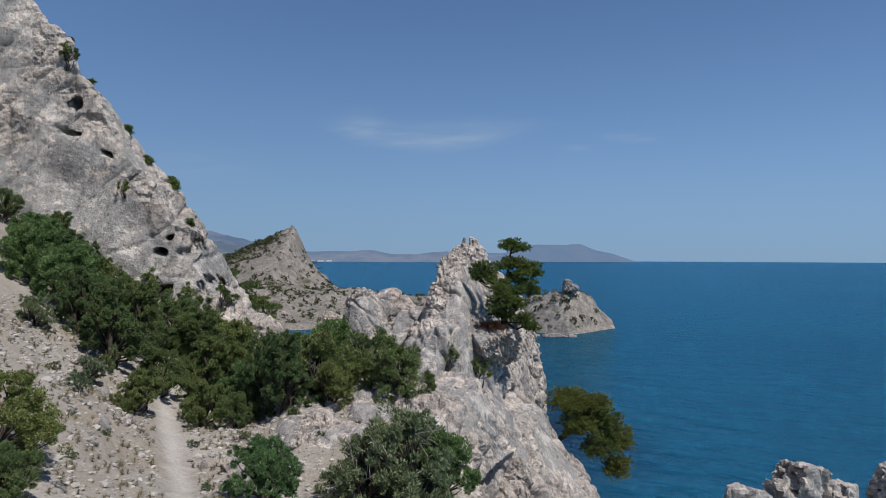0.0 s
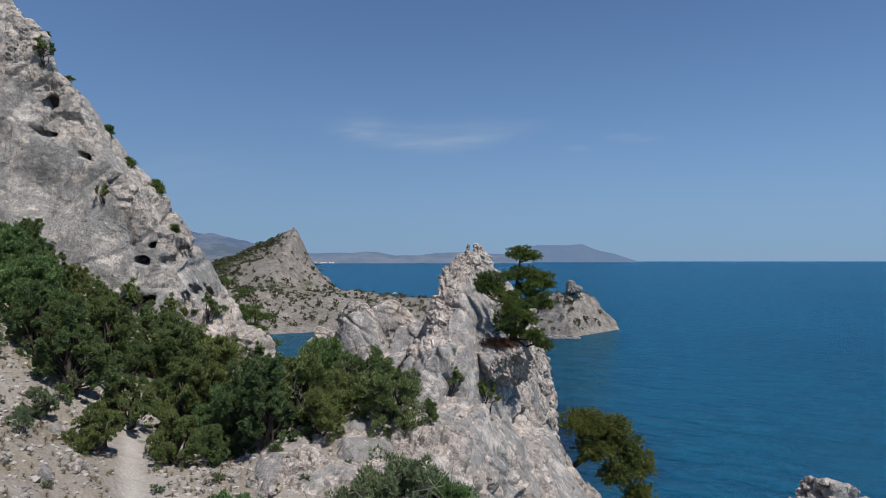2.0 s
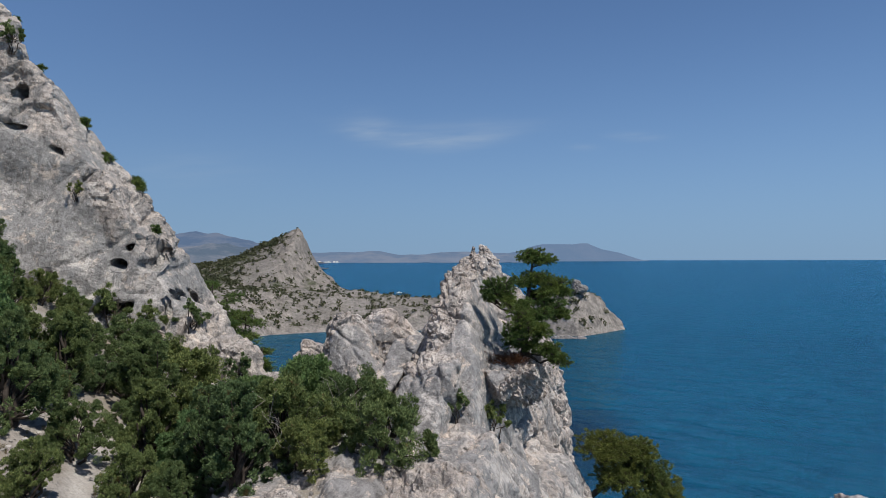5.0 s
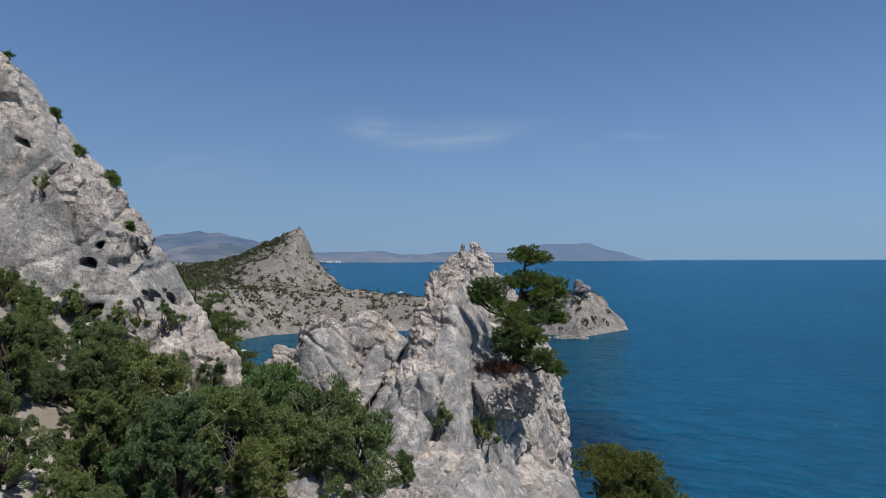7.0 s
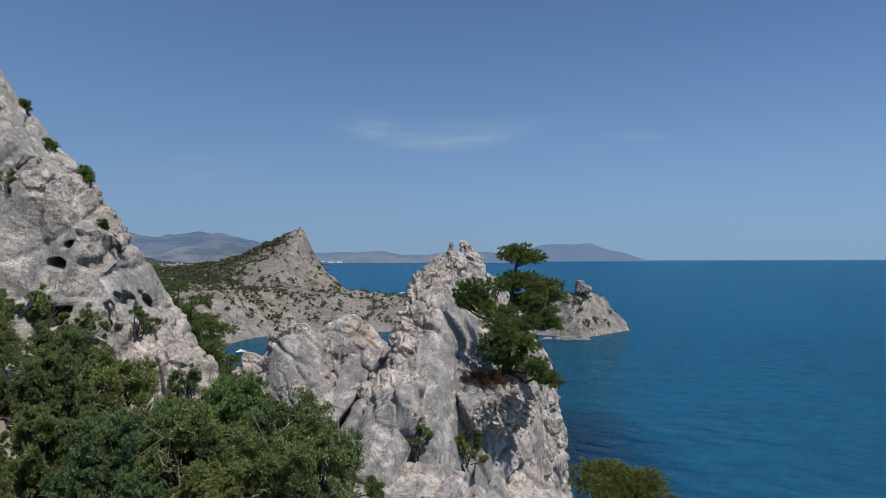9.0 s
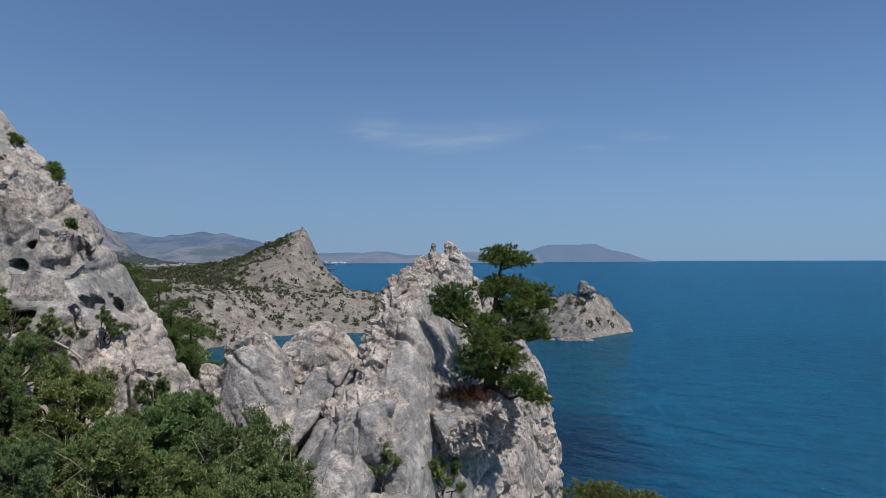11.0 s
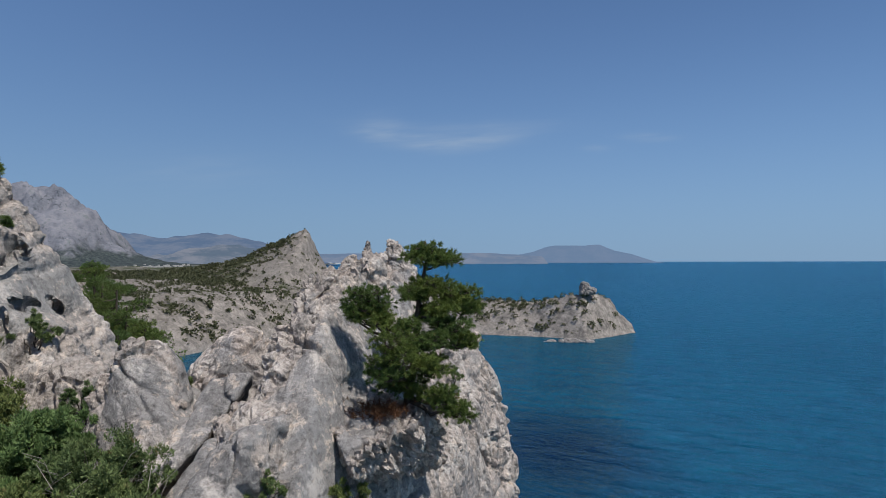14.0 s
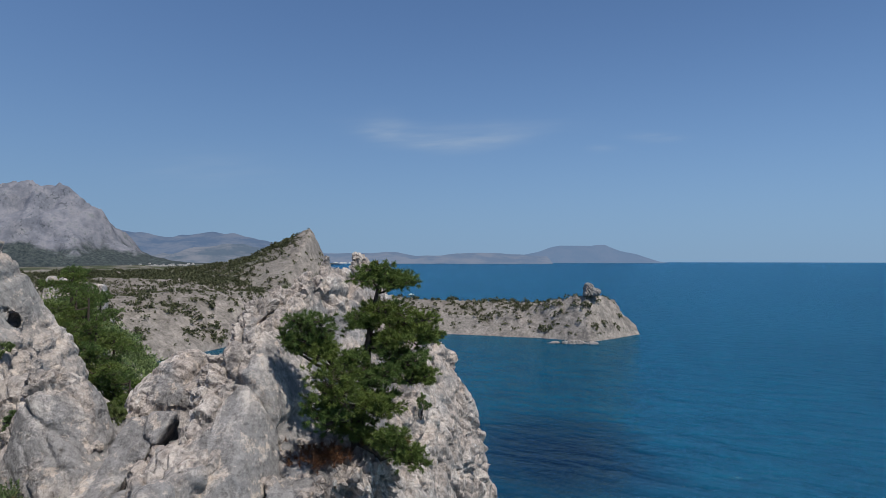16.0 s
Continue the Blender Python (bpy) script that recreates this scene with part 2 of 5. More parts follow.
def sea_material():
    m = Nodes("sea_water")
    deep = m.noise(0.004, 4, 0.5)
    band = m.noise(0.02, 4, 0.6, m.scaled(0.5, 2.2, 1.0))
    colour = m.mix(m.ramp(deep, 0.35, 0.65), (0.0002, 0.050, 0.092), (0.0003, 0.064, 0.115))
    colour = m.mix(m.ramp(band, 0.45, 0.7, 0.0, 0.35), colour, (0.0008, 0.036, 0.078))
    weed = m.n.new("ShaderNodeSeparateXYZ")
    m.l.new(m.co, weed.inputs[0])
    wx = m.math("DIVIDE", m.math("SUBTRACT", weed.outputs[0], 32.0), 34.0)
    wy = m.math("DIVIDE", m.math("SUBTRACT", weed.outputs[1], 215.0), 46.0)
    bed = m.math("ADD", m.math("ADD", m.math("MULTIPLY", wx, wx), m.math("MULTIPLY", wy, wy)), m.math("MULTIPLY", m.noise(0.03, 4, 0.6), 1.2))
    colour = m.mix(m.ramp(bed, 0.6, 2.2, 0.92, 0.0), colour, (0.0004, 0.008, 0.030))
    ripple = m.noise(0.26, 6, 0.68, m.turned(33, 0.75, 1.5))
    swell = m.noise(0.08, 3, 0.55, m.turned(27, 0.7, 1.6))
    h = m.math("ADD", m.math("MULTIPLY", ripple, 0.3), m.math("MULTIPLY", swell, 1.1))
    # ripple light and shade put into the base colour: troughs darkened, crests not
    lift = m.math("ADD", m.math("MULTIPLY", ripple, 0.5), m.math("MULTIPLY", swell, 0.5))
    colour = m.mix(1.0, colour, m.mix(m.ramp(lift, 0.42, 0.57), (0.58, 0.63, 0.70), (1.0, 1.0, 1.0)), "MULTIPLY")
    waves = m.bump(h, 1.0, 4.0)
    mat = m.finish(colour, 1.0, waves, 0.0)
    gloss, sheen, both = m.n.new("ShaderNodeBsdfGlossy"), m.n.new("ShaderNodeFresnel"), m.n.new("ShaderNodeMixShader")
    # small waves mirror higher, bluer sky: that tint is put into the gloss colour
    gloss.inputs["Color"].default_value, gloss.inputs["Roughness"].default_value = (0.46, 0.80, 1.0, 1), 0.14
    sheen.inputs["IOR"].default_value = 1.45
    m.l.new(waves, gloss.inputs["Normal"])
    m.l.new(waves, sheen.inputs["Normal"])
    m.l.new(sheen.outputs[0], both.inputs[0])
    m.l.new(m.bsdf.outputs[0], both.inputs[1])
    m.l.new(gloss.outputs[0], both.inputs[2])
    m.l.new(both.outputs[0], m.n["Material Output"].inputs["Surface"])
    return mat


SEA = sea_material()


def leaf_material(name, dark, light, dry=None, dry_share=0.0):
    m = Nodes(name)
    rnd = m.n.new("ShaderNodeNewGeometry").outputs["Random Per Island"]
    patch = m.noise(1.3, 3, 0.6)
    tone = m.n.new("ShaderNodeObjectInfo").outputs["Random"]
    c = m.mix(rnd, dark, light)
    c = m.mix(m.ramp(patch, 0.40, 0.65, 0, 0.55), c, tuple(v * 0.62 for v in dark))
    c = m.mix(m.ramp(tone, 0.0, 1.0, 0.0, 0.9), m.mix(1.0, c, (0.74, 0.84, 0.92), "MULTIPLY"), m.mix(1.0, c, (1.18, 1.06, 0.88), "MULTIPLY"))
    if dry:
        c = m.mix(m.ramp(m.noise(2.1, 3, 0.6), 0.68 - dry_share, 0.72 - dry_share, 0, 0.7), c, dry)
    mat = m.finish(c, 0.65, None, 0.2)
    glow = m.n.new("ShaderNodeBsdfTranslucent")
    m.l.new(c, glow.inputs["Color"])
    both = m.n.new("ShaderNodeMixShader")
    both.inputs[0].default_value = 0.36
    m.l.new(m.bsdf.outputs[0], both.inputs[1])
    m.l.new(glow.outputs[0], both.inputs[2])
    m.l.new(both.outputs[0], m.n["Material Output"].inputs["Surface"])
    return mat


JUNIPER = leaf_material("juniper_leaves", (0.084, 0.128, 0.048), (0.25, 0.305, 0.12), (0.18, 0.12, 0.058), 0.03)
OAK = leaf_material("fresh_green_leaves", (0.09, 0.162, 0.058), (0.225, 0.32, 0.128))
GREYGREEN = leaf_material("grey_green_leaves", (0.12, 0.16, 0.085), (0.26, 0.31, 0.18))
PINE = leaf_material("pine_needles", (0.062, 0.108, 0.027), (0.18, 0.24, 0.07), (0.20, 0.12, 0.045), 0.0)
OLIVE_PINE = leaf_material("olive_pine_needles", (0.09, 0.118, 0.028), (0.215, 0.235, 0.065))
SCRUB = leaf_material("far_scrub", (0.055, 0.066, 0.036), (0.125, 0.135, 0.075))
DRYGRASS = leaf_material("dry_grass", (0.20, 0.165, 0.095), (0.34, 0.285, 0.175))
DEADNEEDLE = leaf_material("fallen_needles", (0.10, 0.045, 0.025), (0.17, 0.08, 0.04))


def bark_material(name, a, b):
    m = Nodes(name)
    n = m.noise(9, 5, 0.7, m.scaled(1, 1, 0.3))
    return m.finish(m.mix(m.ramp(n, 0.35, 0.65), a, b), 0.9, m.bump(n, 0.7, 0.03), 0.1)


BARK = bark_material("grey_brown_bark", (0.035, 0.028, 0.024), (0.085, 0.07, 0.058))
DEADWOOD = bark_material("bleached_dead_wood", (0.22, 0.20, 0.18), (0.36, 0.33, 0.30))


def plain_material(name, colour, rough=0.6):
    m = Nodes(name)
    n = m.noise(3, 3)
    return m.finish(m.mix(m.ramp(n, 0.3, 0.7, 0, 0.25), colour, tuple(c * 0.7 for c in colour)), rough)


WHITE = plain_material("white_hull_paint", (0.75, 0.75, 0.74), 0.4)
VILLAGE = plain_material("weathered_house_walls", (0.40, 0.385, 0.37), 0.85)
PLASTER = plain_material("pale_plaster", (0.7, 0.68, 0.64), 0.8)


# ---- noise and mesh helpers ----
def hash3(ix, iy, iz, seed):
    h = (ix.astype(np.uint32) * np.uint32(374761393)) ^ (iy.astype(np.uint32) * np.uint32(668265263)) ^ (iz.astype(np.uint32) * np.uint32(2147483647)) ^ np.uint32(seed * 1274126177 % 4294967291)
    h = (h ^ (h >> np.uint32(13))) * np.uint32(1274126177)
    h = (h ^ (h >> np.uint32(16))) * np.uint32(2246822519)
    h ^= h >> np.uint32(15)
    return h.astype(np.float32) * np.float32(1 / 4294967295.0)


def value_noise(p, seed=0):
    """Smooth noise from -1 to 1 at the points p (n x 3)."""
    i = np.floor(p).astype(np.int64)
    f = (p - i).astype(np.float32)
    u = f * f * f * (f * (f * 6 - 15) + 10)
    out = np.zeros(len(p), np.float32)
    for dx in (0, 1):
        wx = u[:, 0] if dx else 1 - u[:, 0]
        for dy in (0, 1):
            wy = u[:, 1] if dy else 1 - u[:, 1]
            for dz in (0, 1):
                wz = u[:, 2] if dz else 1 - u[:, 2]
                out += wx * wy * wz * hash3(i[:, 0] + dx, i[:, 1] + dy, i[:, 2] + dz, seed)
    return out * 2 - 1


def fbm(p, octaves=4, gain=0.5, seed=0, ridged=False):
    total, amp, norm = np.zeros(len(p), np.float32), 1.0, 0.0
    q = np.asarray(p, np.float64)
    for o in range(octaves):
        n = value_noise(q, seed + o * 7)
        total += amp * (1 - 2 * np.abs(n) if ridged else n)
        norm += amp
        amp *= gain
        q = q * 2.03 + 17.3
    return total / norm


def facets(p, seed=0):
    """Broken faces: each cell of a jittered pattern is a plane of its own tilt. Returns the height and how near a joint is (F2 - F1)."""
    i = np.floor(p).astype(np.int64)
    n = len(p)
    f1, f2 = np.full(n, 9.0, np.float32), np.full(n, 9.0, np.float32)
    tilt = np.zeros(n, np.float32)
    for dx in (-1, 0, 1):
        for dy in (-1, 0, 1):
            for dz in (-1, 0, 1):
                c = i + np.array((dx, dy, dz))
                h = [hash3(c[:, 0], c[:, 1], c[:, 2], seed + a) for a in range(3)]
                o = [(p[:, a] - c[:, a]).astype(np.float32) - h[a] for a in range(3)]
                d = np.sqrt(np.sqrt(o[0] ** 4 + o[1] ** 4 + o[2] ** 4))
                near = d < f1
                f2 = np.where(near, f1, np.minimum(f2, d))
                turned = [(h[(a + 1) % 3] * 7.31) % 1.0 - 0.5 for a in range(3)]
                tilt = np.where(near, sum(turned[a] * o[a] for a in range(3)) * 1.5 + (h[0] * 5.17 % 1.0 - 0.5) * 0.85, tilt)
                f1 = np.where(near, d, f1)
    return tilt, f2 - f1


def mesh_from(name, verts, faces, material, smooth=True, attributes=None):
    """A mesh from an array of corners and an array of triangles or quads."""
    me = bpy.data.meshes.new(name)
    verts, faces = np.asarray(verts, np.float32), np.asarray(faces, np.int32)
    n, k = faces.shape
    me.vertices.add(len(verts))
    me.vertices.foreach_set("co", verts.ravel())
    me.loops.add(n * k)
    me.loops.foreach_set("vertex_index", faces.ravel())
    me.polygons.add(n)
    me.polygons.foreach_set("loop_start", np.arange(0, n * k, k, dtype=np.int32))
    me.polygons.foreach_set("use_smooth", np.full(n, smooth))
    for key, values in (attributes or {}).items():
        me.attributes.new(key, "FLOAT", "POINT").data.foreach_set("value", np.asarray(values, np.float32))
    me.update(calc_edges=True)
    me.validate()
    me.materials.append(material)
    return me


def join_arrays(pieces):
    vs, fs, off = [], [], 0
    for v, f in pieces:
        vs.append(v)
        fs.append(np.asarray(f) + off)
        off += len(v)
    return np.concatenate(vs), np.concatenate(fs)


def thing(name, me, label, category, group="", kind=""):
    return tagged(new(name, me), label, category, group, kind)


def part(name, me, parent, label=""):
    ob = new(name, me)
    ob.parent = parent
    if label:
        ob["label"] = label
    return ob


# ---- rock from solid shapes ----
def planes(p, faces, soft=0.25):
    """The convex solid behind planes (normal, point), edges softened."""
    d = None
    for n, q in faces:
        n = np.asarray(n, np.float32) / np.linalg.norm(n)
        e = (p - np.asarray(q, np.float32)) @ n
        d = e if d is None else smooth_max(d, e, soft)
    return d


def smooth_min(a, b, k):
    h = np.maximum(k - np.abs(a - b), 0) / k
    return np.minimum(a, b) - h * h * k * 0.25


def smooth_max(a, b, k):
    return -smooth_min(-a, -b, k)


def cone(p, a, ra, b, rb):
    """A rounded, tapered limb from a to b."""
    a, b = np.asarray(a, np.float32), np.asarray(b, np.float32)
    ab = b - a
    t = np.clip(((p - a) @ ab) / (ab @ ab), 0, 1)
    return np.linalg.norm(p - a - t[:, None] * ab, axis=1) - (ra + t * (rb - ra))


def blob(p, c, r, turn=0.0):
    q = p - np.asarray(c, np.float32)
    if turn:
        s, co = math.sin(turn), math.cos(turn)
        q = np.stack((q[:, 0] * co + q[:, 2] * s, q[:, 1], q[:, 2] * co - q[:, 0] * s), 1)
    k = np.linalg.norm(q / np.asarray(r, np.float32), axis=1)
    return (k - 1) * min(r)


def solid(field, lo, hi, h):
    """The surface of a solid (field < 0) as quads: surface nets on a grid of step h."""
    lo, hi = np.asarray(lo, float), np.asarray(hi, float)
    n = np.ceil((hi - lo) / h).astype(int) + 1
    ax = [lo[i] + h * np.arange(n[i]) for i in range(3)]
    f = np.empty(n, np.float32)
    for i in range(n[0]):
        y, z = np.meshgrid(ax[1], ax[2], indexing="ij")
        p = np.stack((np.full(y.size, ax[0][i]), y.ravel(), z.ravel()), 1).astype(np.float32)
        f[i] = field(p).reshape(n[1], n[2])
    inside = f < 0
    count = np.zeros(np.array(n) - 1, np.int8)
    corners = [(a, b, c) for a in (0, 1) for b in (0, 1) for c in (0, 1)]

    def at(arr, c):
        return arr[c[0]:n[0] - 1 + c[0], c[1]:n[1] - 1 + c[1], c[2]:n[2] - 1 + c[2]]

    for c in corners:
        count += at(inside, c)
    active = (count > 0) & (count < 8)
    idx = np.argwhere(active)
    number = np.full(active.shape, -1, np.int32)
    number[active] = np.arange(len(idx))
    acc, hits = np.zeros((len(idx), 3)), np.zeros(len(idx))
    for c in corners:
        for a in range(3):
            if c[a]:
                continue
            d = list(c)
            d[a] = 1
            va = f[idx[:, 0] + c[0], idx[:, 1] + c[1], idx[:, 2] + c[2]]
            vb = f[idx[:, 0] + d[0], idx[:, 1] + d[1], idx[:, 2] + d[2]]
            cross = (va < 0) != (vb < 0)
            t = np.where(cross, va / np.where(va == vb, 1, va - vb), 0)
            pt = np.tile(np.array(c, float), (len(idx), 1))
            pt[:, a] += t
            acc += pt * cross[:, None]
            hits += cross
    verts = lo + h * (idx + acc / hits[:, None])
    quads = []
    for a in range(3):
        b, c = (a + 1) % 3, (a + 2) % 3
        s0, s1 = [slice(None)] * 3, [slice(None)] * 3
        s0[a], s1[a] = slice(0, n[a] - 1), slice(1, n[a])
        va, vb = inside[tuple(s0)], inside[tuple(s1)]
        for first, flip in ((va & ~vb, False), (vb & ~va, True)):
            e = np.argwhere(first)
            e = e[(e[:, b] > 0) & (e[:, c] > 0) & (e[:, b] < n[b] - 1) & (e[:, c] < n[c] - 1)]
            ring = []
            for db, dc in ((-1, -1), (0, -1), (0, 0), (-1, 0)):
                g = e.copy()
                g[:, b] += db
                g[:, c] += dc
                ring.append(number[g[:, 0], g[:, 1], g[:, 2]])
            q = np.stack(ring, 1)
            quads.append(q[:, ::-1] if flip else q)
    return verts, np.concatenate(quads)


def normals_of(verts, quads):
    n = np.cross(verts[quads[:, 2]] - verts[quads[:, 0]], verts[quads[:, 3]] - verts[quads[:, 1]])
    out = np.zeros_like(verts)
    for i in range(quads.shape[1]):
        np.add.at(out, quads[:, i], n)
    return out / np.maximum(np.linalg.norm(out, axis=1), 1e-9)[:, None]


def block(p, c, half, turn=0.0, lean=(0.0, 0.0), taper=0.2, edge=0.4):
    """An upright block with a tapering, leaning body."""
    q = p - np.asarray(c, np.float32)
    t = q[:, 2] / half[2]
    x, y = q[:, 0] - lean[0] * t, q[:, 1] - lean[1] * t
    s, co = math.sin(radians(turn)), math.cos(radians(turn))
    k = 1 + taper * t
    u, w = np.abs(x * co + y * s) * k - half[0], np.abs(y * co - x * s) * k - half[1]
    return smooth_max(smooth_max(u, w, edge), np.abs(q[:, 2]) + 0.18 * x + 0.1 * y - half[2], edge * 1.6)


def joints(p, normal, gap, seed):
    """A set of rough parallel joints: each sheet of rock between two of them stands out or back a little.
    Returns the sheets' offsets and the open joints."""
    c = np.asarray(normal, np.float32) / np.linalg.norm(normal)
    u = (p @ c) / gap + 0.55 * fbm(p / (2.4 * gap), 3, 0.5, seed)
    i = np.floor(u).astype(np.int64)
    zero = np.zeros_like(i)
    at = u - i + 0.55 * (hash3(i, zero, zero, seed + 3) - 0.5)
    t = np.clip((at - 0.5) / 0.14 + 0.5, 0, 1)
    t = t * t * (3 - 2 * t)
    step = hash3(i + 1, zero, zero, seed + 4) * t + hash3(i, zero, zero, seed + 4) * (1 - t) - 0.5
    open_here = np.clip(0.35 + 2.4 * value_noise(p / (1.6 * gap), seed + 9), 0, 1)
    return step, np.exp(-((at - 0.5) / 0.055) ** 2) * open_here


def weathered(verts, quads, size=1.0, lumps=0.3, blocks=0.35, rough=0.12, seed=3, dip=(0.35, 0.2), crest=None):
    """Breaks a smooth solid up: lumps, tilted sheets with open joints, pitted grain. size: metres of a block.
    crest: where the rock is more broken (or calmer) than elsewhere.
    Returns the new corners and how fresh (rough, warm) the rock is at each."""
    n = normals_of(verts, quads)
    fresh = 0.40 + 2.4 * fbm(verts / (2.2 * size) + 3.3, 4, 0.55, seed + 5)
    if crest:
        fresh = fresh + crest(verts)
    fresh = np.clip(fresh, 0, 1)
    d = lumps * fbm(verts / (2.6 * size), 3, 0.5, seed)
    q = verts / size
    q = np.stack((q[:, 0] + dip[0] * q[:, 2], q[:, 1] + dip[1] * q[:, 2], q[:, 2] * 0.6), 1)
    q = q + 0.10 * np.stack([fbm(verts / (0.9 * size), 3, 0.5, seed + 20 + a) for a in range(3)], 1)
    for normal, gap, amp, deep in (((-0.72, -0.2, 0.66), 1.5, 0.25, 1.0), ((0.8, -0.1, 0.6), 2.3, 0.16, 0.8)):
        step, gape = joints(verts / size, normal, gap, seed + int(gap * 10))
        d += blocks * (amp * step - deep * gape) * (0.5 + 0.5 * fresh)
    turn = np.array(((0.80, 0.36, -0.48), (-0.60, 0.48, -0.64), (0.0, 0.80, 0.60)))
    for k, amp, groove, wide, least in ((0.45, 0.62, 0.50, 0.05, 0.8), (1.25, 0.62, 0.50, 0.07, 0.14), (3.1, 0.46, 0.26, 0.10, 0.08)):
        tilt, gap = facets((q @ turn) * k + 5.1 * k, seed + int(k * 10))
        gate = least + (1 - least) * fresh ** 1.2
        rim = np.clip(gap / 0.03, 0, 1)
        d += blocks * gate * (amp * tilt * rim - groove * np.exp(-(gap / wide) ** 2))
    d += rough * (0.18 + 0.6 * fresh) * fbm(verts / (0.5 * size), 4, 0.6, seed + 40, True)
    d += rough * (0.16 + 0.22 * fresh) * fbm(verts / (0.17 * size), 3, 0.7, seed + 60)
    return verts + n * d[:, None], fresh


def bvh_of(obs):
    from mathutils.bvhtree import BVHTree
    vs, fs = [], []
    for ob in obs:
        off = len(vs)
        vs += [v.co.copy() for v in ob.data.vertices]
        fs += [tuple(i + off for i in p.vertices) for p in ob.data.polygons]
    return BVHTree.FromPolygons(vs, fs)


def top_of(tree, x, y, fallback):
    hit = tree.ray_cast(Vector((x, y, 150)), Vector((0, 0, -1)))[0]
    return hit.z if hit else fallback


def face_of(tree, x, z, fallback):
    """How far back (y) the rock face stands at this place, met from the camera's side."""
    hit = tree.ray_cast(Vector((x, 5, z)), Vector((0, 1, 0)))[0]
    return hit.y if hit else fallback


# ---- sea and land ----
def soft_step(x, a, b):
    t = np.clip((x - a) / (b - a), 0, 1)
    return t * t * (3 - 2 * t)


def soft_plus(u, s):
    return s * np.logaddexp(0, u / s)


def sigmoid(u):
    return 1 / (1 + np.exp(-np.clip(u, -40, 40)))


TRAIL = [(-5.2, 11.0), (-6.6, 16.0), (-7.4, 18.7), (-8.5, 21.2), (-9.8, 23.7), (-11.2, 26.5), (-13.2, 30.5), (-14.6, 35.0), (-15.0, 42.0)]


def trail_distance(x, y):
    best = np.full(np.shape(x), 99.0)
    for (ax, ay), (bx, by) in zip(TRAIL, TRAIL[1:]):
        ux, uy = bx - ax, by - ay
        t = np.clip(((x - ax) * ux + (y - ay) * uy) / (ux * ux + uy * uy), 0, 1)
        best = np.minimum(best, np.hypot(x - ax - t * ux, y - ay - t * uy))
    return best


def ground_z(x, y, rough=True):
    """Height of the near hillside over the sea."""
    x, y = np.asarray(x, float), np.asarray(y, float)
    u = soft_plus(-(x + 8.5), 1.5)
    rise = 0.67 * u
    far = soft_step(y, 55, 75)
    rise = rise * (1 - far) + 13 * np.tanh(rise / 13) * far
    left = 51.3 + rise - 0.2 * (np.minimum(y, 60) - 21) - 0.06 * np.maximum(y - 60, 0)
    right = 51.2 + 0.16 * (np.clip(y, 5, 34) - 22)
    w = sigmoid((x + 9.5) / 1.2) * (1 - soft_step(y, 34, 44))
    z = left * (1 - w) + np.maximum(right, left) * w
    z = z - 1.7 * soft_plus(x - 0.4 + 0.14 * (y - 24), 0.7)
    z = z - 1.15 * soft_plus(x - np.interp(y, (52, 70, 115), (-11, -18.2, -52)), 1.5) * soft_step(y, 45, 54)
    z = z - 1.1 * soft_plus(y - 125, 5) - 0.5 * soft_plus(-y - 30, 5)
    if rough:
        p = np.stack((x.ravel(), y.ravel(), np.zeros(x.size)), 1)
        calm = 0.25 + 0.75 * soft_step(trail_distance(x, y), 0.4, 1.2)
        z = z + ((0.45 * fbm(p / 4.5, 4, 0.5, 11) + 0.10 * fbm(p / 0.9, 3, 0.6, 15, True)).reshape(x.shape)) * calm
        z = z - 0.10 * (1 - soft_step(trail_distance(x, y), 0.25, 0.7))
    return np.maximum(z, -6.0)


def grid_mesh(name, xs, ys, height, material, attributes=None):
    X, Y = np.meshgrid(xs, ys, indexing="ij")
    Z = height(X, Y)
    verts = np.stack((X.ravel(), Y.ravel(), Z.ravel()), 1)
    nx, ny = X.shape
    i = np.arange((nx - 1) * ny).reshape(nx - 1, ny)[:, :-1].ravel()
    quads = np.stack((i, i + ny, i + ny + 1, i + 1), 1)
    return mesh_from(name, verts, quads, material, True, attributes(X, Y, Z) if attributes else None)


def build_ground():
    xs = np.concatenate((np.arange(-160, -40, 3.0), np.arange(-40, 6, 0.25), np.arange(6, 60, 1.2)))
    ys = np.concatenate((np.arange(-60, 9, 3.0), np.arange(9, 62, 0.25), np.arange(62, 200, 1.5)))

    def marks(X, Y, Z):
        d = trail_distance(X, Y).ravel()
        p = np.stack((X.ravel(), Y.ravel(), Z.ravel()), 1)
        trail = (1 - soft_step(d + 0.25 * fbm(p / 0.8, 3, 0.6, 71), 0.16, 0.45)) * 0.85
        grass = soft_step(fbm(p / 2.2, 3, 0.5, 77), -0.1, 0.45) * soft_step(d, 0.4, 0.9)
        return {"trail": trail, "grass": grass}

    thing("ground", grid_mesh("ground", xs, ys, ground_z, GROUND, marks), "pale stony hillside with dry grass and a worn footpath", "ground", kind="structure")


def build_sea():
    me = bpy.data.meshes.new("sea")
    bm = bmesh.new()
    bmesh.ops.create_grid(bm, x_segments=24, y_segments=24, size=20000)
    bm.to_mesh(me)
    bm.free()
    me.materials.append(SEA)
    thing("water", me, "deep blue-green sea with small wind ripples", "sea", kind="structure")


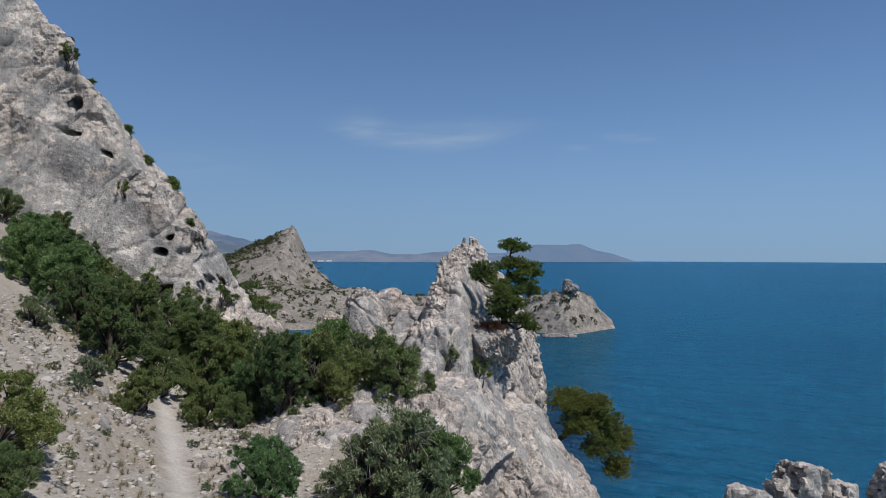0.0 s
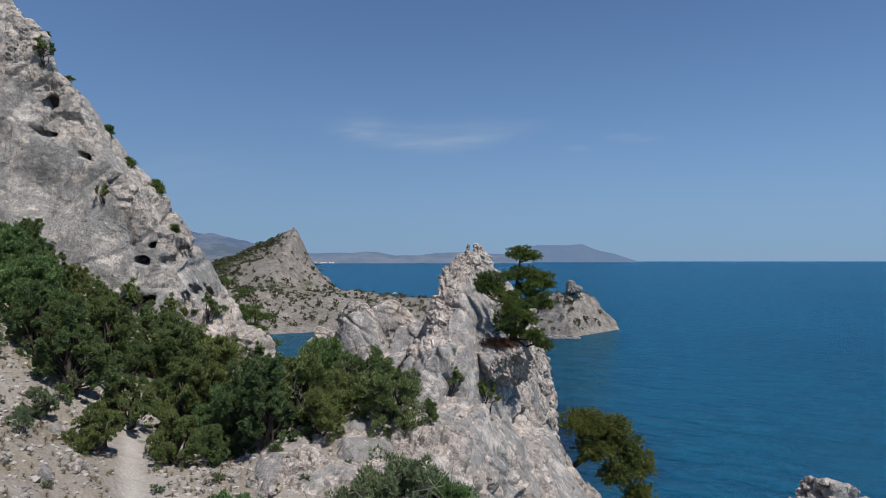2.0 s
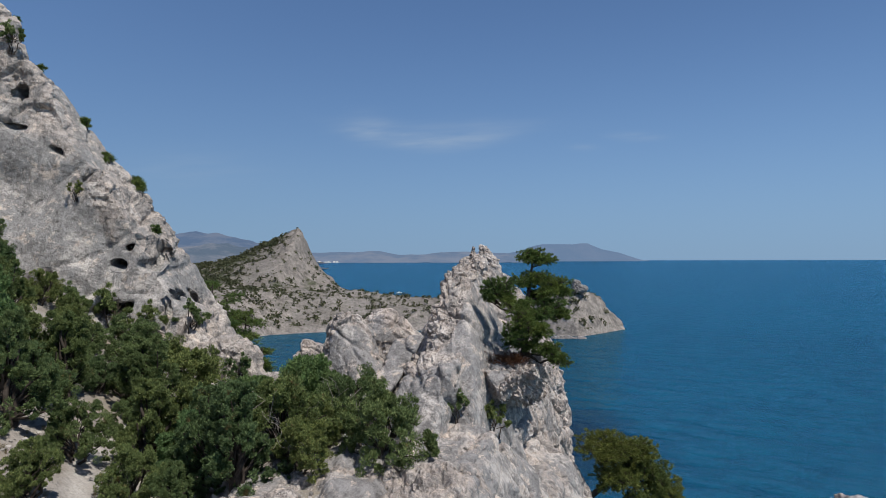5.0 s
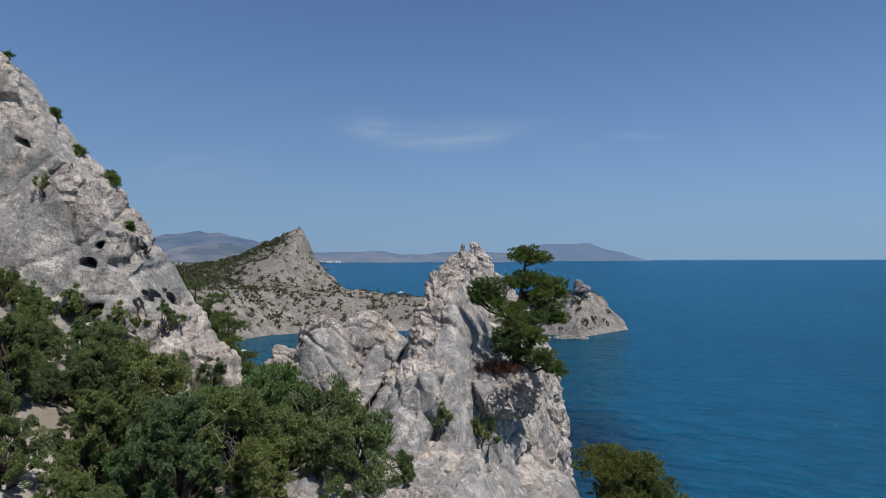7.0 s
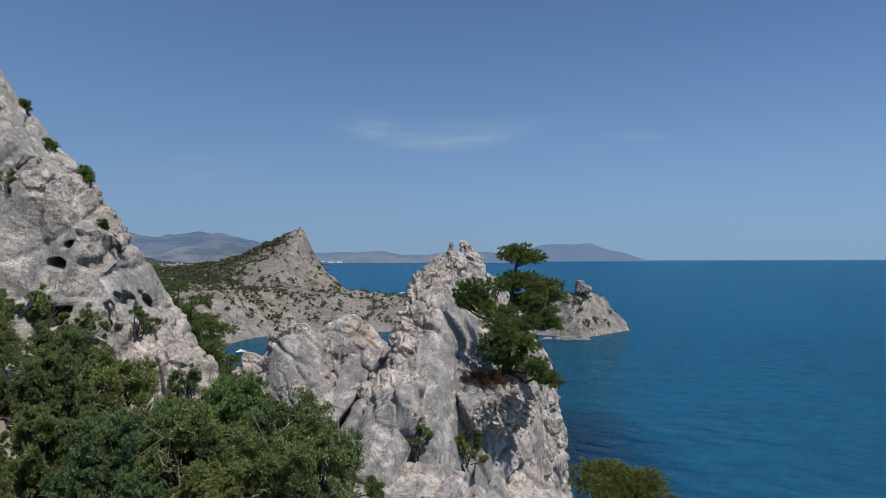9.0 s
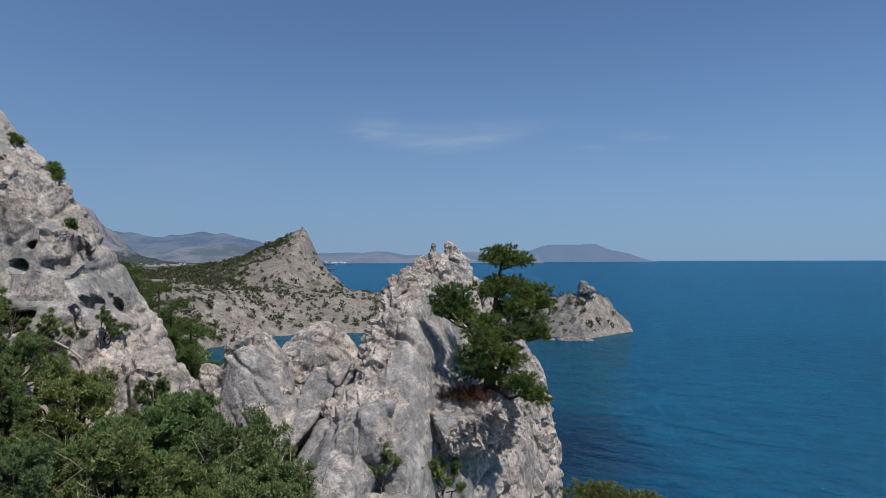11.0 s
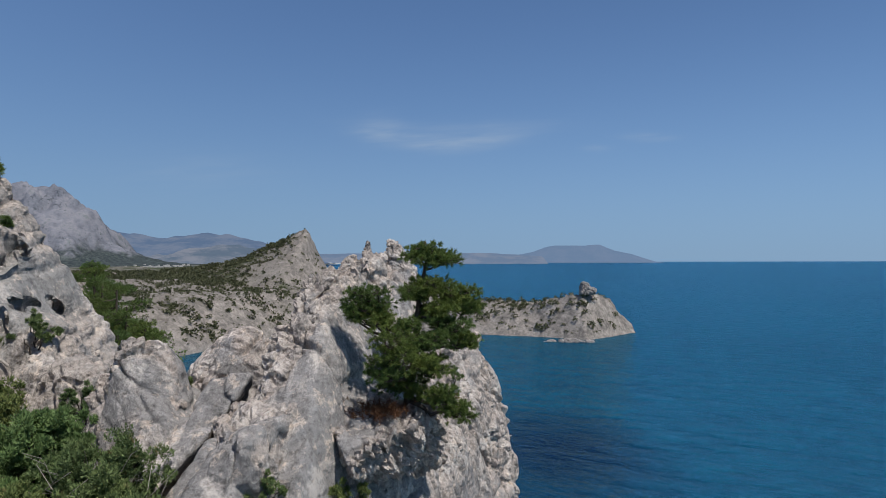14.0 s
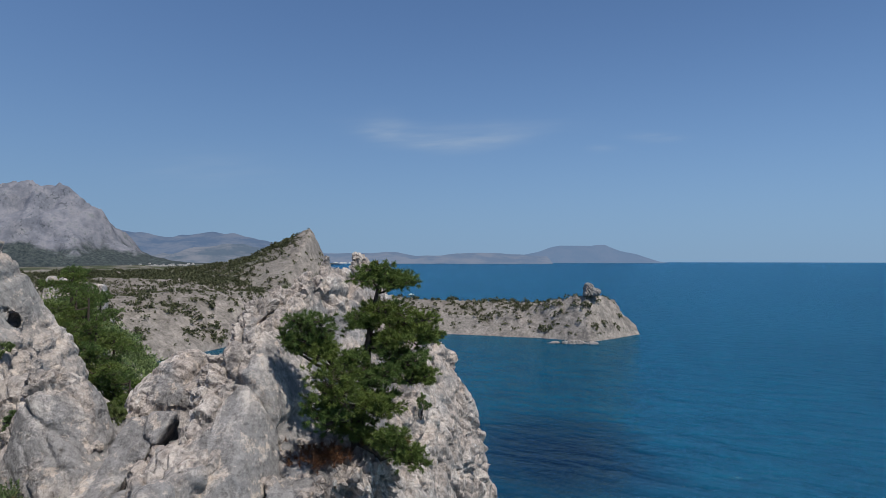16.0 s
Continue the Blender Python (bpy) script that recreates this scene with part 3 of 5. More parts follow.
def cape_height(x, y):
    """The low headland that runs out to the right, with its saddle towards the shore."""
    crest = np.interp(x, (-240, -180, -125, -75, -31, -4, 17, 37, 58, 79, 92, 106, 115, 120, 124, 135, 141, 152), (20, 27, 27, 21.5, 15.5, 12, 12, 15.5, 20.5, 28.5, 33.5, 32, 28, 22.5, 17, 8, 3, -5))
    cy = np.interp(x, (-180, -90, -20, 61, 94, 134), (585, 552, 530, 508, 490, 520))
    front = np.interp(x, (-180, -90, -20, 61, 94, 134), (160, 70, 36, 30, 28, 22))
    s = np.where(y < cy, (cy - y) / front, (y - cy) / 45)
    return crest - (crest + 6) * np.clip(s, 0, 1.4) ** 0.95


def hill_height(x, y):
    """The pointed hill with a sheer cliff on its seaward side and a long tail of talus."""
    crest = np.interp(x, (-520, -407, -330, -274, -244, -219, -211, -206, -200, -193, -186, -172, -155, -137, -119, -106, -92), (30, 36, 46, 66, 80, 94, 97, 91, 66, 49, 38, 28, 18, 11, 3, -3, -10))
    cy = np.interp(x, (-520, -214, -100), (860, 900, 810))
    s = np.where(y < cy, (cy - y) / np.interp(x, (-400, -214, -108), (120, 165, 50)), (y - cy) / 160)
    return crest - np.maximum(crest - 20, 25) * np.clip(s, 0, 1.6) ** 0.9 - 60 * soft_step(s, 1.05, 1.6)


def slope_height(x, y):
    """The scrub-covered terrace between bay and hill: a steep front, a level edge, a dip behind."""
    r = y - np.interp(x, (-500, -300, -210, -175, -157, -140, -108, -60, -20), (100, 170, 280, 345, 400, 462, 520, 542, 550))
    wide = np.interp(x, (-300, -150, -110, -60), (170, 125, 75, 45))
    edge = np.interp(x, (-500, -330, -200, -150, -110, -60, -20), (37, 38, 34, 30.5, 25.5, 22, 18))
    dip = np.interp(x, (-420, -300, -200, -120), (5, 9, 16, 40))
    z = 9 * soft_step(r, -2, 10) - 5 + (edge - 4) * soft_step(r, -5, wide) ** 0.85 - dip * soft_step(r, wide + 4, wide + 80)
    return z + 3 * np.sin(x / 31.0 - y / 50.0) * soft_step(r, wide + 40, wide + 120) - 60 * soft_step(y, 1000, 1200) * soft_step(x, -420, -300)


def far_land(X, Y):
    p = np.stack((X.ravel(), Y.ravel(), np.zeros(X.size)), 1)
    base = np.maximum(np.maximum(slope_height(X, Y), hill_height(X, Y)), cape_height(X, Y))
    lift = soft_step(base, -4, 14)
    q = np.stack((X.ravel() / 16, Y.ravel() / 16, base.ravel() / 11), 1)
    q = q + 0.3 * np.stack([fbm(p / 20, 3, 0.6, 83 + a) for a in range(3)], 1)
    tilt, gap = facets(q, 85)
    fine_tilt = facets(q * 2.7, 86)[0]
    craggy = np.clip(soft_step(X, -70, 10) + soft_step(np.hypot((X + 185) / 45, (Y - 860) / 75), 1.3, 0.6), 0, 1)
    blocky = ((2.6 * tilt + 1.1 * fine_tilt - 1.2 * np.exp(-(gap / 0.08) ** 2)).reshape(X.shape)) * (0.25 + 0.45 * craggy) * lift
    gully = fbm(p / 60, 5, 0.55, 31, True).reshape(X.shape) * 4.5 + fbm(p / 14, 4, 0.55, 37).reshape(X.shape) * 2.0 + fbm(p / 5, 3, 0.6, 47, True).reshape(X.shape) * 0.8
    crag = np.exp(-(((X + 192) / 34) ** 2 + ((Y - 865) / 60) ** 2))
    crag = crag * (5 * fbm(p / 34, 5, 0.6, 57, True).reshape(X.shape) + 5 * fbm(np.stack((X.ravel() / 9, Y.ravel() / 30, base.ravel() / 9), 1), 3, 0.6, 58).reshape(X.shape))
    return base + gully * (0.3 + 0.7 * lift) + crag + blocky - 0.8


def build_far_land():
    xs = np.concatenate((np.arange(-1500, -420, 14.0), np.arange(-420, -160, 2.8), np.arange(-160, 140, 1.9)))
    ys = np.concatenate((np.arange(130, 380, 4.0), np.arange(380, 560, 1.9), np.arange(560, 960, 3.2), np.arange(960, 1500, 16.0)))

    def marks(X, Y, Z):
        gx, gy = np.gradient(Z, xs, ys)
        steep = np.hypot(gx, gy)
        p = np.stack((X.ravel(), Y.ravel(), Z.ravel()), 1)
        rag = fbm(p / 25, 4, 0.6, 51).reshape(X.shape)
        wood = soft_step(Y + 60 * rag, 690, 770) * (1 - soft_step(X, -300, -225)) * soft_step(rag, -0.25, 0.2) + 0.9 * soft_step(rag, 0.28, 0.5) * soft_step(Y, 520, 640)
        return {"rock": np.clip(soft_step(steep, 0.55, 1.0) + soft_step(-Z, -4.0, -1.0), 0, 1).ravel(), "wood": np.clip(wood * (1 - soft_step(steep, 0.9, 1.3)), 0, 1).ravel()}

    thing("hillside", grid_mesh("hillside", xs, ys, far_land, LAND, marks), "bare stony coast with scrub, pointed hill and headland", "hillside", kind="structure")


def massif_height(X, Y):
    p = np.stack((X.ravel(), Y.ravel(), np.zeros(X.size)), 1)
    crest = np.interp(X, (-2200, -1500, -1250, -1078, -1010, -960, -940, -920, -890, -862, -845, -832, -822, -800, -760, -690, -520, -380), (150, 190, 214, 232, 244, 251, 244, 222, 194, 172, 142, 112, 92, 78, 60, 40, 34, 20))
    s = np.where(Y < 1500, (1500 - Y) / 330, (Y - 1500) / 400)
    rag = fbm(p / 90, 5, 0.55, 61, True).reshape(X.shape)
    wall = np.clip(s + 0.10 * rag, 0, 2)
    drop = 0.32 * soft_step(wall, 0.0, 0.25) + 0.22 * soft_step(wall, 0.3, 0.5) + 0.46 * np.clip(wall, 0, 1.3)
    q = np.stack((X.ravel() / 60, Y.ravel() / 60, (crest - (crest - 32) * drop).ravel() / 45), 1)
    q = q + 0.35 * np.stack([fbm(p / 60, 3, 0.6, 163 + a) for a in range(3)], 1)
    tilt, gap = facets(q, 165)
    fine_tilt = facets(q * 2.9, 166)[0]
    blocky = (8 * tilt + 6 * fine_tilt - 5 * np.exp(-(gap / 0.07) ** 2)).reshape(X.shape) * soft_step(crest, 50, 140)
    return crest - (crest - 32) * drop + blocky * np.clip(0.3 + wall * 3, 0, 1) + 6 * fbm(p / 40, 4, 0.55, 67).reshape(X.shape) * soft_step(crest, 40, 120)


def build_massif():
    xs, ys = np.concatenate((np.arange(-2200, -1150, 14.0), np.arange(-1150, -380, 4.0))), np.concatenate((np.arange(1100, 1560, 4.5), np.arange(1560, 2000, 25.0)))

    def marks(X, Y, Z):
        p = np.stack((X.ravel(), Y.ravel(), Z.ravel()), 1)
        return {"wood": np.clip(1 - soft_step(Z.ravel() + 60 * fbm(p / 55, 5, 0.65, 69), 62, 90), 0, 1)}

    thing("massif", grid_mesh("massif", xs, ys, massif_height, MASSIF, marks), "huge pale grey limestone massif with wooded foot", "mountain", kind="structure")


def skyline(name, y, xs, profile, depth, material, label, ragged=6.0, seed=90):
    """A far mountain range as a relief that rises to a crest and falls behind it."""
    ys = np.linspace(y - depth, y + depth * 0.4, 70)
    px, pz = zip(*profile)

    def height(X, Y):
        p = np.stack((X.ravel(), Y.ravel(), np.zeros(X.size)), 1)
        crest = np.interp(X, px, pz)
        s = np.where(Y < y, (y - Y) / depth, (Y - y) / (depth * 0.4))
        return crest * np.clip(1 - s, 0, 1) ** 0.8 - 4 * s + ragged * fbm(p / 150, 5, 0.55, seed, True).reshape(X.shape) * np.clip(crest / 60, 0, 1)

    thing(name, grid_mesh(name, xs, ys, height, material), label, "mountain", kind="structure")


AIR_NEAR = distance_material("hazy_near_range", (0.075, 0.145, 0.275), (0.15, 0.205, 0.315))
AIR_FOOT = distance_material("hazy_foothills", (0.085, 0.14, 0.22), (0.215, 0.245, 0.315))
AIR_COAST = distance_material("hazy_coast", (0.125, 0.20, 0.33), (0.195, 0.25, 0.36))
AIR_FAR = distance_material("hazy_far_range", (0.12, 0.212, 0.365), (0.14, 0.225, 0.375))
build_sea()
build_ground()
build_far_land()
build_massif()
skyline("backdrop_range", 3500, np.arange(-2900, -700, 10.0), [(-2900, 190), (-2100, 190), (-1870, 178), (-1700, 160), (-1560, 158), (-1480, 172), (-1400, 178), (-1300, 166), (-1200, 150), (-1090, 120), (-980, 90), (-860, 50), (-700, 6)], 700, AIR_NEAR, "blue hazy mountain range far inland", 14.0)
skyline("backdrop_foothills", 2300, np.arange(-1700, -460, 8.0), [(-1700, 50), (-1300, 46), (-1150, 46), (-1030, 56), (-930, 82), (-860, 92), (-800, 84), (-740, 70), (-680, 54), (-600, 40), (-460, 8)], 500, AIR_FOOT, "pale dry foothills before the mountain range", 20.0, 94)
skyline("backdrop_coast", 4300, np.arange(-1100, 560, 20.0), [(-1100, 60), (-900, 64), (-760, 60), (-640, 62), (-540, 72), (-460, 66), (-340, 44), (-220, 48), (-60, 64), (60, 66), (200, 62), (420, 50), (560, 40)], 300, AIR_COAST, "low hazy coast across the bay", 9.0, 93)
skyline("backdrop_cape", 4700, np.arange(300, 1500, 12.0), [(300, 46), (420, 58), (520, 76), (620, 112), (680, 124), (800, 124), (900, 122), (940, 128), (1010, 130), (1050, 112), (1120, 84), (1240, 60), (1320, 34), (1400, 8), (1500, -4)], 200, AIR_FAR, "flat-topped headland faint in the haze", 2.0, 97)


# ---- rock formations ----
def rock_part(field, lo, hi, step, name, parent, warp=0.3, seed=5, size=1.4, material=None, **more):
    def bent(p):
        return field(p + warp * np.stack([value_noise(p / 2.6, seed * 10 + a) for a in range(3)], 1))

    v, q = solid(bent, lo, hi, step)
    v, fresh = weathered(v, q, size, seed=seed, **more)
    me = mesh_from(name, v, q, material or ROCK, True, {"fresh": fresh})
    me.set_sharp_from_angle(angle=radians(14))
    return part(name, me, parent) if parent else new(name, me)


def build_pinnacle():
    slab = ((-0.15, -0.72, 0.68), (0.75, 36.4, 57.05))
    upper = ((-0.10, -0.52, 0.85), (0.6, 38.8, 58.85))
    lower = ((0.05, -0.93, 0.36), (0.9, 33.4, 53.6))
    right = ((0.88, -0.325, 0.40), (4.35, 38.97, 52.5))
    right_low = ((0.94, -0.31, 0.12), (6.45, 44.0, 50.2))
    right_front = ((0.87, -0.45, 0.18), (2.1, 35.1, 53.85))
    right_foot = ((0.80, -0.28, 0.53), (5.4, 38.5, 51.0))
    left = ((-0.85, 0.0, 0.52), (0.0, 40.0, 57.4))
    top = ((0.50, 0.05, 0.86), (1.7, 43.0, 59.95))
    back = ((0.25, 0.96, 0.12), (6.8, 49.3, 53.0))
    root = tagged(new("rock_pinnacle"), "tall pointed grey and pinkish limestone pinnacle above the sea", "rock")

    def body(p):
        d = planes(p, (slab, upper, lower, right, right_low, right_front, left, top, back), 0.25)
        # the flank widens towards the sea
        d = smooth_min(d, planes(p, (lower, right_foot, left, ((0.2, 0.0, 0.98), (4.0, 40.0, 50.6)), ((0.25, 0.96, 0.1), (7.0, 40.2, 48.0))), 0.4), 0.8)
        # the hollow in which the pine roots, and the cleft behind the crest flake
        d = smooth_max(d, -blob(p, (3.25, 36.6, 56.7), (0.95, 1.25, 1.25), 0.25), 0.25)
        d = smooth_max(d, -cone(p, (0.95, 39.4, 58.85), 0.16, (1.6, 41.2, 59.8), 0.22), 0.08)
        return smooth_max(d, -cone(p, (4.1, 37.2, 56.0), 0.30, (4.5, 38.6, 51.6), 0.16), 0.15)

    def crest(v):
        edge = -0.85 * (v[:, 0] - 0.0) + 0.52 * (v[:, 2] - 57.4)
        rim = np.clip((edge + 0.85) / 0.5, 0, 1) * np.clip((v[:, 2] - 55.6) / 1.2, 0, 1)
        return 0.9 * rim + np.clip((v[:, 2] - 58.9) / 0.8, 0, 1) * 0.8 + np.clip((v[:, 0] - 3.2) / 1.5, 0, 1) * 0.35 - 0.8 * np.clip((2.9 - v[:, 0]) / 0.6, 0, 1) * (1 - rim) * np.clip((59.2 - v[:, 2]) / 0.6, 0, 1)

    rock_part(body, (-5, 30, 41), (13, 51.5, 62.0), 0.09, "rock_face", root, 0.22, 10, 1.7, lumps=0.14, blocks=0.42, rough=0.10, crest=crest)
    k = dict(lumps=0.08, blocks=0.26, rough=0.09)
    rock_part(lambda p: cone(p, (1.7, 43.2, 58.7), 0.85, (1.85, 43.3, 60.6), 0.12), (0, 41, 57), (4, 45.5, 61.6), 0.06, "spire", root, 0.2, 11, 0.6, crest=lambda v: 0.5, **k)
    rock_part(lambda p: cone(p, (2.7, 46.2, 58.6), 1.1, (2.4, 46.2, 60.5), 0.36), (0.5, 44.3, 57), (5, 48.5, 61.8), 0.06, "spire", root, 0.2, 12, 0.6, crest=lambda v: 0.5, **k)
    rock_part(lambda p: block(p, (3.9, 46.2, 58.0), (0.5, 0.7, 1.1), 10, (0.0, 0.0), 0.4, 0.12), (2, 44, 56), (6, 48.5, 60.2), 0.07, "knob", root, 0.2, 17, 0.7, crest=lambda v: 0.4, **k)
    # the ragged flake along the crest
    rock_part(lambda p: smooth_min(cone(p, (0.2, 37.4, 56.8), 0.62, (0.72, 39.5, 58.7), 0.55), cone(p, (0.72, 39.5, 58.7), 0.55, (1.4, 42.2, 59.75), 0.5), 0.2), (-2, 35.2, 55.4), (3.2, 43.2, 61.4), 0.07, "crest_flake", root, 0.3, 13, 0.8, crest=lambda v: 0.45, lumps=0.10, blocks=0.30, rough=0.12)
    rock_part(lambda p: planes(p, (((-0.1, -0.80, 0.58), (2.9, 35.0, 54.9)), ((0.05, -0.12, 0.98), (2.9, 35.6, 55.3)), ((-0.8, -0.5, -0.3), (2.25, 35.5, 54.5)), ((0.75, -0.55, -0.35), (3.75, 36.0, 54.5)), ((0.2, -0.3, -0.93), (2.9, 35.4, 53.75))), 0.15), (1.2, 33.6, 53), (5, 38.5, 56.3), 0.06, "boss", root, 0.25, 14, 0.7, crest=lambda v: 0.35, lumps=0.12, blocks=0.4, rough=0.1)
    foot = (((-0.25, -0.80, 0.54), (-0.1, 32.5, 55.1)), ((-0.25, -0.05, 0.96), (-0.1, 33.0, 55.75)), ((0.9, -0.3, 0.15), (0.55, 33.6, 55.0)), ((-0.85, -0.2, 0.48), (-1.3, 33.8, 54.9)), ((0.0, 0.95, 0.3), (-0.3, 37.0, 54.0)))
    rock_part(lambda p: planes(p, foot, 0.25), (-5, 29.5, 50), (3, 39, 57), 0.075, "buttress", root, 0.25, 15, 1.2, crest=lambda v: -0.1, lumps=0.12, blocks=0.42, rough=0.09)


def rock_thing(name, label, field, lo, hi, step=0.085, seed=5, size=1.2, group="", **more):
    ob = rock_part(field, lo, hi, step, name, None, 0.3, seed, size, **more)
    return tagged(ob, label, "rock", group)


def build_outcrops():
    k = dict(lumps=0.22, blocks=0.30, rough=0.14)
    tower = tagged(new("rock_tower"), "upright round-topped limestone tower beside a notch", "rock")
    rock_part(lambda p: smooth_min(cone(p, (-4.6, 37.6, 51.0), 2.0, (-4.3, 37.0, 56.45), 1.2), blob(p, (-3.55, 36.6, 54.2), (1.0, 1.3, 1.7)), 0.4), (-8, 33, 48.5), (-1, 41.5, 58.8), 0.08, "main_block", tower, 0.35, 6, 1.3, crest=lambda v: np.clip((v[:, 2] - 56.8) / 0.8, 0, 1) * 0.6 - 0.3, **k)
    rock_part(lambda p: block(p, (-5.9, 40.2, 53.0), (1.5, 1.8, 2.6), -15, (0.2, 0.1), 0.3), (-9, 36, 49), (-2.6, 44, 57.2), 0.09, "rear_block", tower, 0.35, 36, 1.2, crest=lambda v: 0.2, **k)
    tower = tagged(new("rock_tower"), "broad round-topped limestone tower in the saddle", "rock")
    rock_part(lambda p: smooth_min(cone(p, (-3.7, 43.4, 50.0), 2.7, (-3.5, 43.1, 54.95), 2.0), cone(p, (-1.6, 42.8, 50.0), 2.2, (-2.2, 42.6, 54.7), 1.4), 0.3), (-8, 38.5, 48.5), (2, 48, 58.4), 0.085, "main_block", tower, 0.35, 7, 1.4, crest=lambda v: np.clip((v[:, 2] - 55.9) / 1.0, 0, 1) * 0.35 - 0.3, **k)
    lean = dict(lumps=0.08, blocks=0.22, rough=0.08, crest=lambda v: -0.4)
    # sheets of rock that lean against the pinnacle's flank, with open joints between them
    for seed, offset, near, far, top in ((8, 0.25, 0.16, 1.15, 55.3), (18, 0.6, 1.35, 2.35, 54.7), (19, 1.0, 2.55, 3.5, 54.2)):
        sheet = (((-0.15, -0.72, 0.68), (0.75 + 0.15 * offset, 36.4 + 0.72 * offset, 57.05 - 0.68 * offset)), ((-0.85, 0.0, 0.52), (-0.85 * far, 40.0, 57.4 + 0.52 * far)), ((0.85, 0.0, -0.52), (-0.85 * near, 40.0, 57.4 + 0.52 * near)), ((-0.1, 0.5, 0.86), (-1.5, 38.6, top)), ((0.0, 0.97, -0.2), (-1.5, 40.5, 54.0)))
        rock_thing("leaning_slab", "leaning smooth limestone slab at the foot of the pinnacle", lambda p: planes(p, sheet, 0.12), (-9, 31, 49.5), (1.5, 42, 58.0), 0.08, seed, 1.2, **lean)
    rib = (((-0.1, -0.8, 0.6), (-3.0, 33.2, 52.6)), ((0.1, 0.0, 0.99), (-3.0, 38.0, 53.6)), ((-0.75, 0.0, 0.66), (-8.0, 38.0, 52.5)), ((0.0, 0.8, 0.6), (-3.0, 46.0, 52.5)), ((0.9, -0.1, 0.3), (3.0, 38.0, 50.0)))
    rock_thing("rock_outcrop", "broken limestone rib between hillside and pinnacle", lambda p: planes(p, rib, 0.8), (-14, 29, 47), (5, 50, 55), 0.16, 9, 1.5, lumps=0.3, blocks=0.6, rough=0.1)
    apron = (((0.0, -0.75, 0.66), (-3.0, 25.4, 51.7)), ((-0.03, -0.13, 0.99), (-3.0, 28.0, 52.55)), ((-0.8, -0.3, 0.5), (-7.4, 28.0, 51.9)), ((0.8, -0.3, 0.5), (1.2, 28.0, 51.6)), ((0.0, 0.8, 0.6), (-3.0, 34.0, 52.0)))
    ledge = tagged(new("rock_ledge"), "pale broken limestone ledge with tilted slabs below the bushes", "rock")
    rock_part(lambda p: planes(p, apron, 0.5), (-10, 23, 49.5), (4, 37, 54), 0.1, "bedrock", ledge, 0.3, 29, 1.2, lumps=0.4, blocks=0.40, rough=0.12, crest=lambda v: -0.15)
    rock_part(lambda p: block(p, (-6.3, 26.0, 51.5), (0.9, 0.7, 0.75), 20, (0.2, 0.3), 0.1), (-8.5, 24, 50), (-4, 28, 53.3), 0.07, "slab", ledge, 0.3, 22, 1.0, lumps=0.1, blocks=0.2, rough=0.05, crest=lambda v: -0.3)
    rock_part(lambda p: block(p, (-4.9, 27.2, 51.8), (1.0, 0.8, 0.9), -30, (0.3, 0.2), 0.15), (-7.2, 25, 50), (-2.8, 29.5, 53.6), 0.07, "slab", ledge, 0.3, 23, 1.0, lumps=0.1, blocks=0.2, rough=0.05, crest=lambda v: -0.3)
    rock_part(lambda p: block(p, (-2.8, 28.4, 51.6), (1.5, 1.0, 1.2), 10, (0.2, 0.5), 0.2), (-6, 26, 49.5), (0.5, 31.5, 53.8), 0.08, "slab", ledge, 0.3, 24, 1.0, lumps=0.12, blocks=0.22, rough=0.06, crest=lambda v: -0.3)
    rock_part(lambda p: block(p, (-0.4, 31.2, 51.4), (1.6, 1.3, 1.8), -15, (0.2, 0.7), 0.2), (-4, 28, 49), (3, 35, 54.4), 0.09, "slab", ledge, 0.3, 25, 1.2, lumps=0.12, blocks=0.25, rough=0.07, crest=lambda v: -0.3)


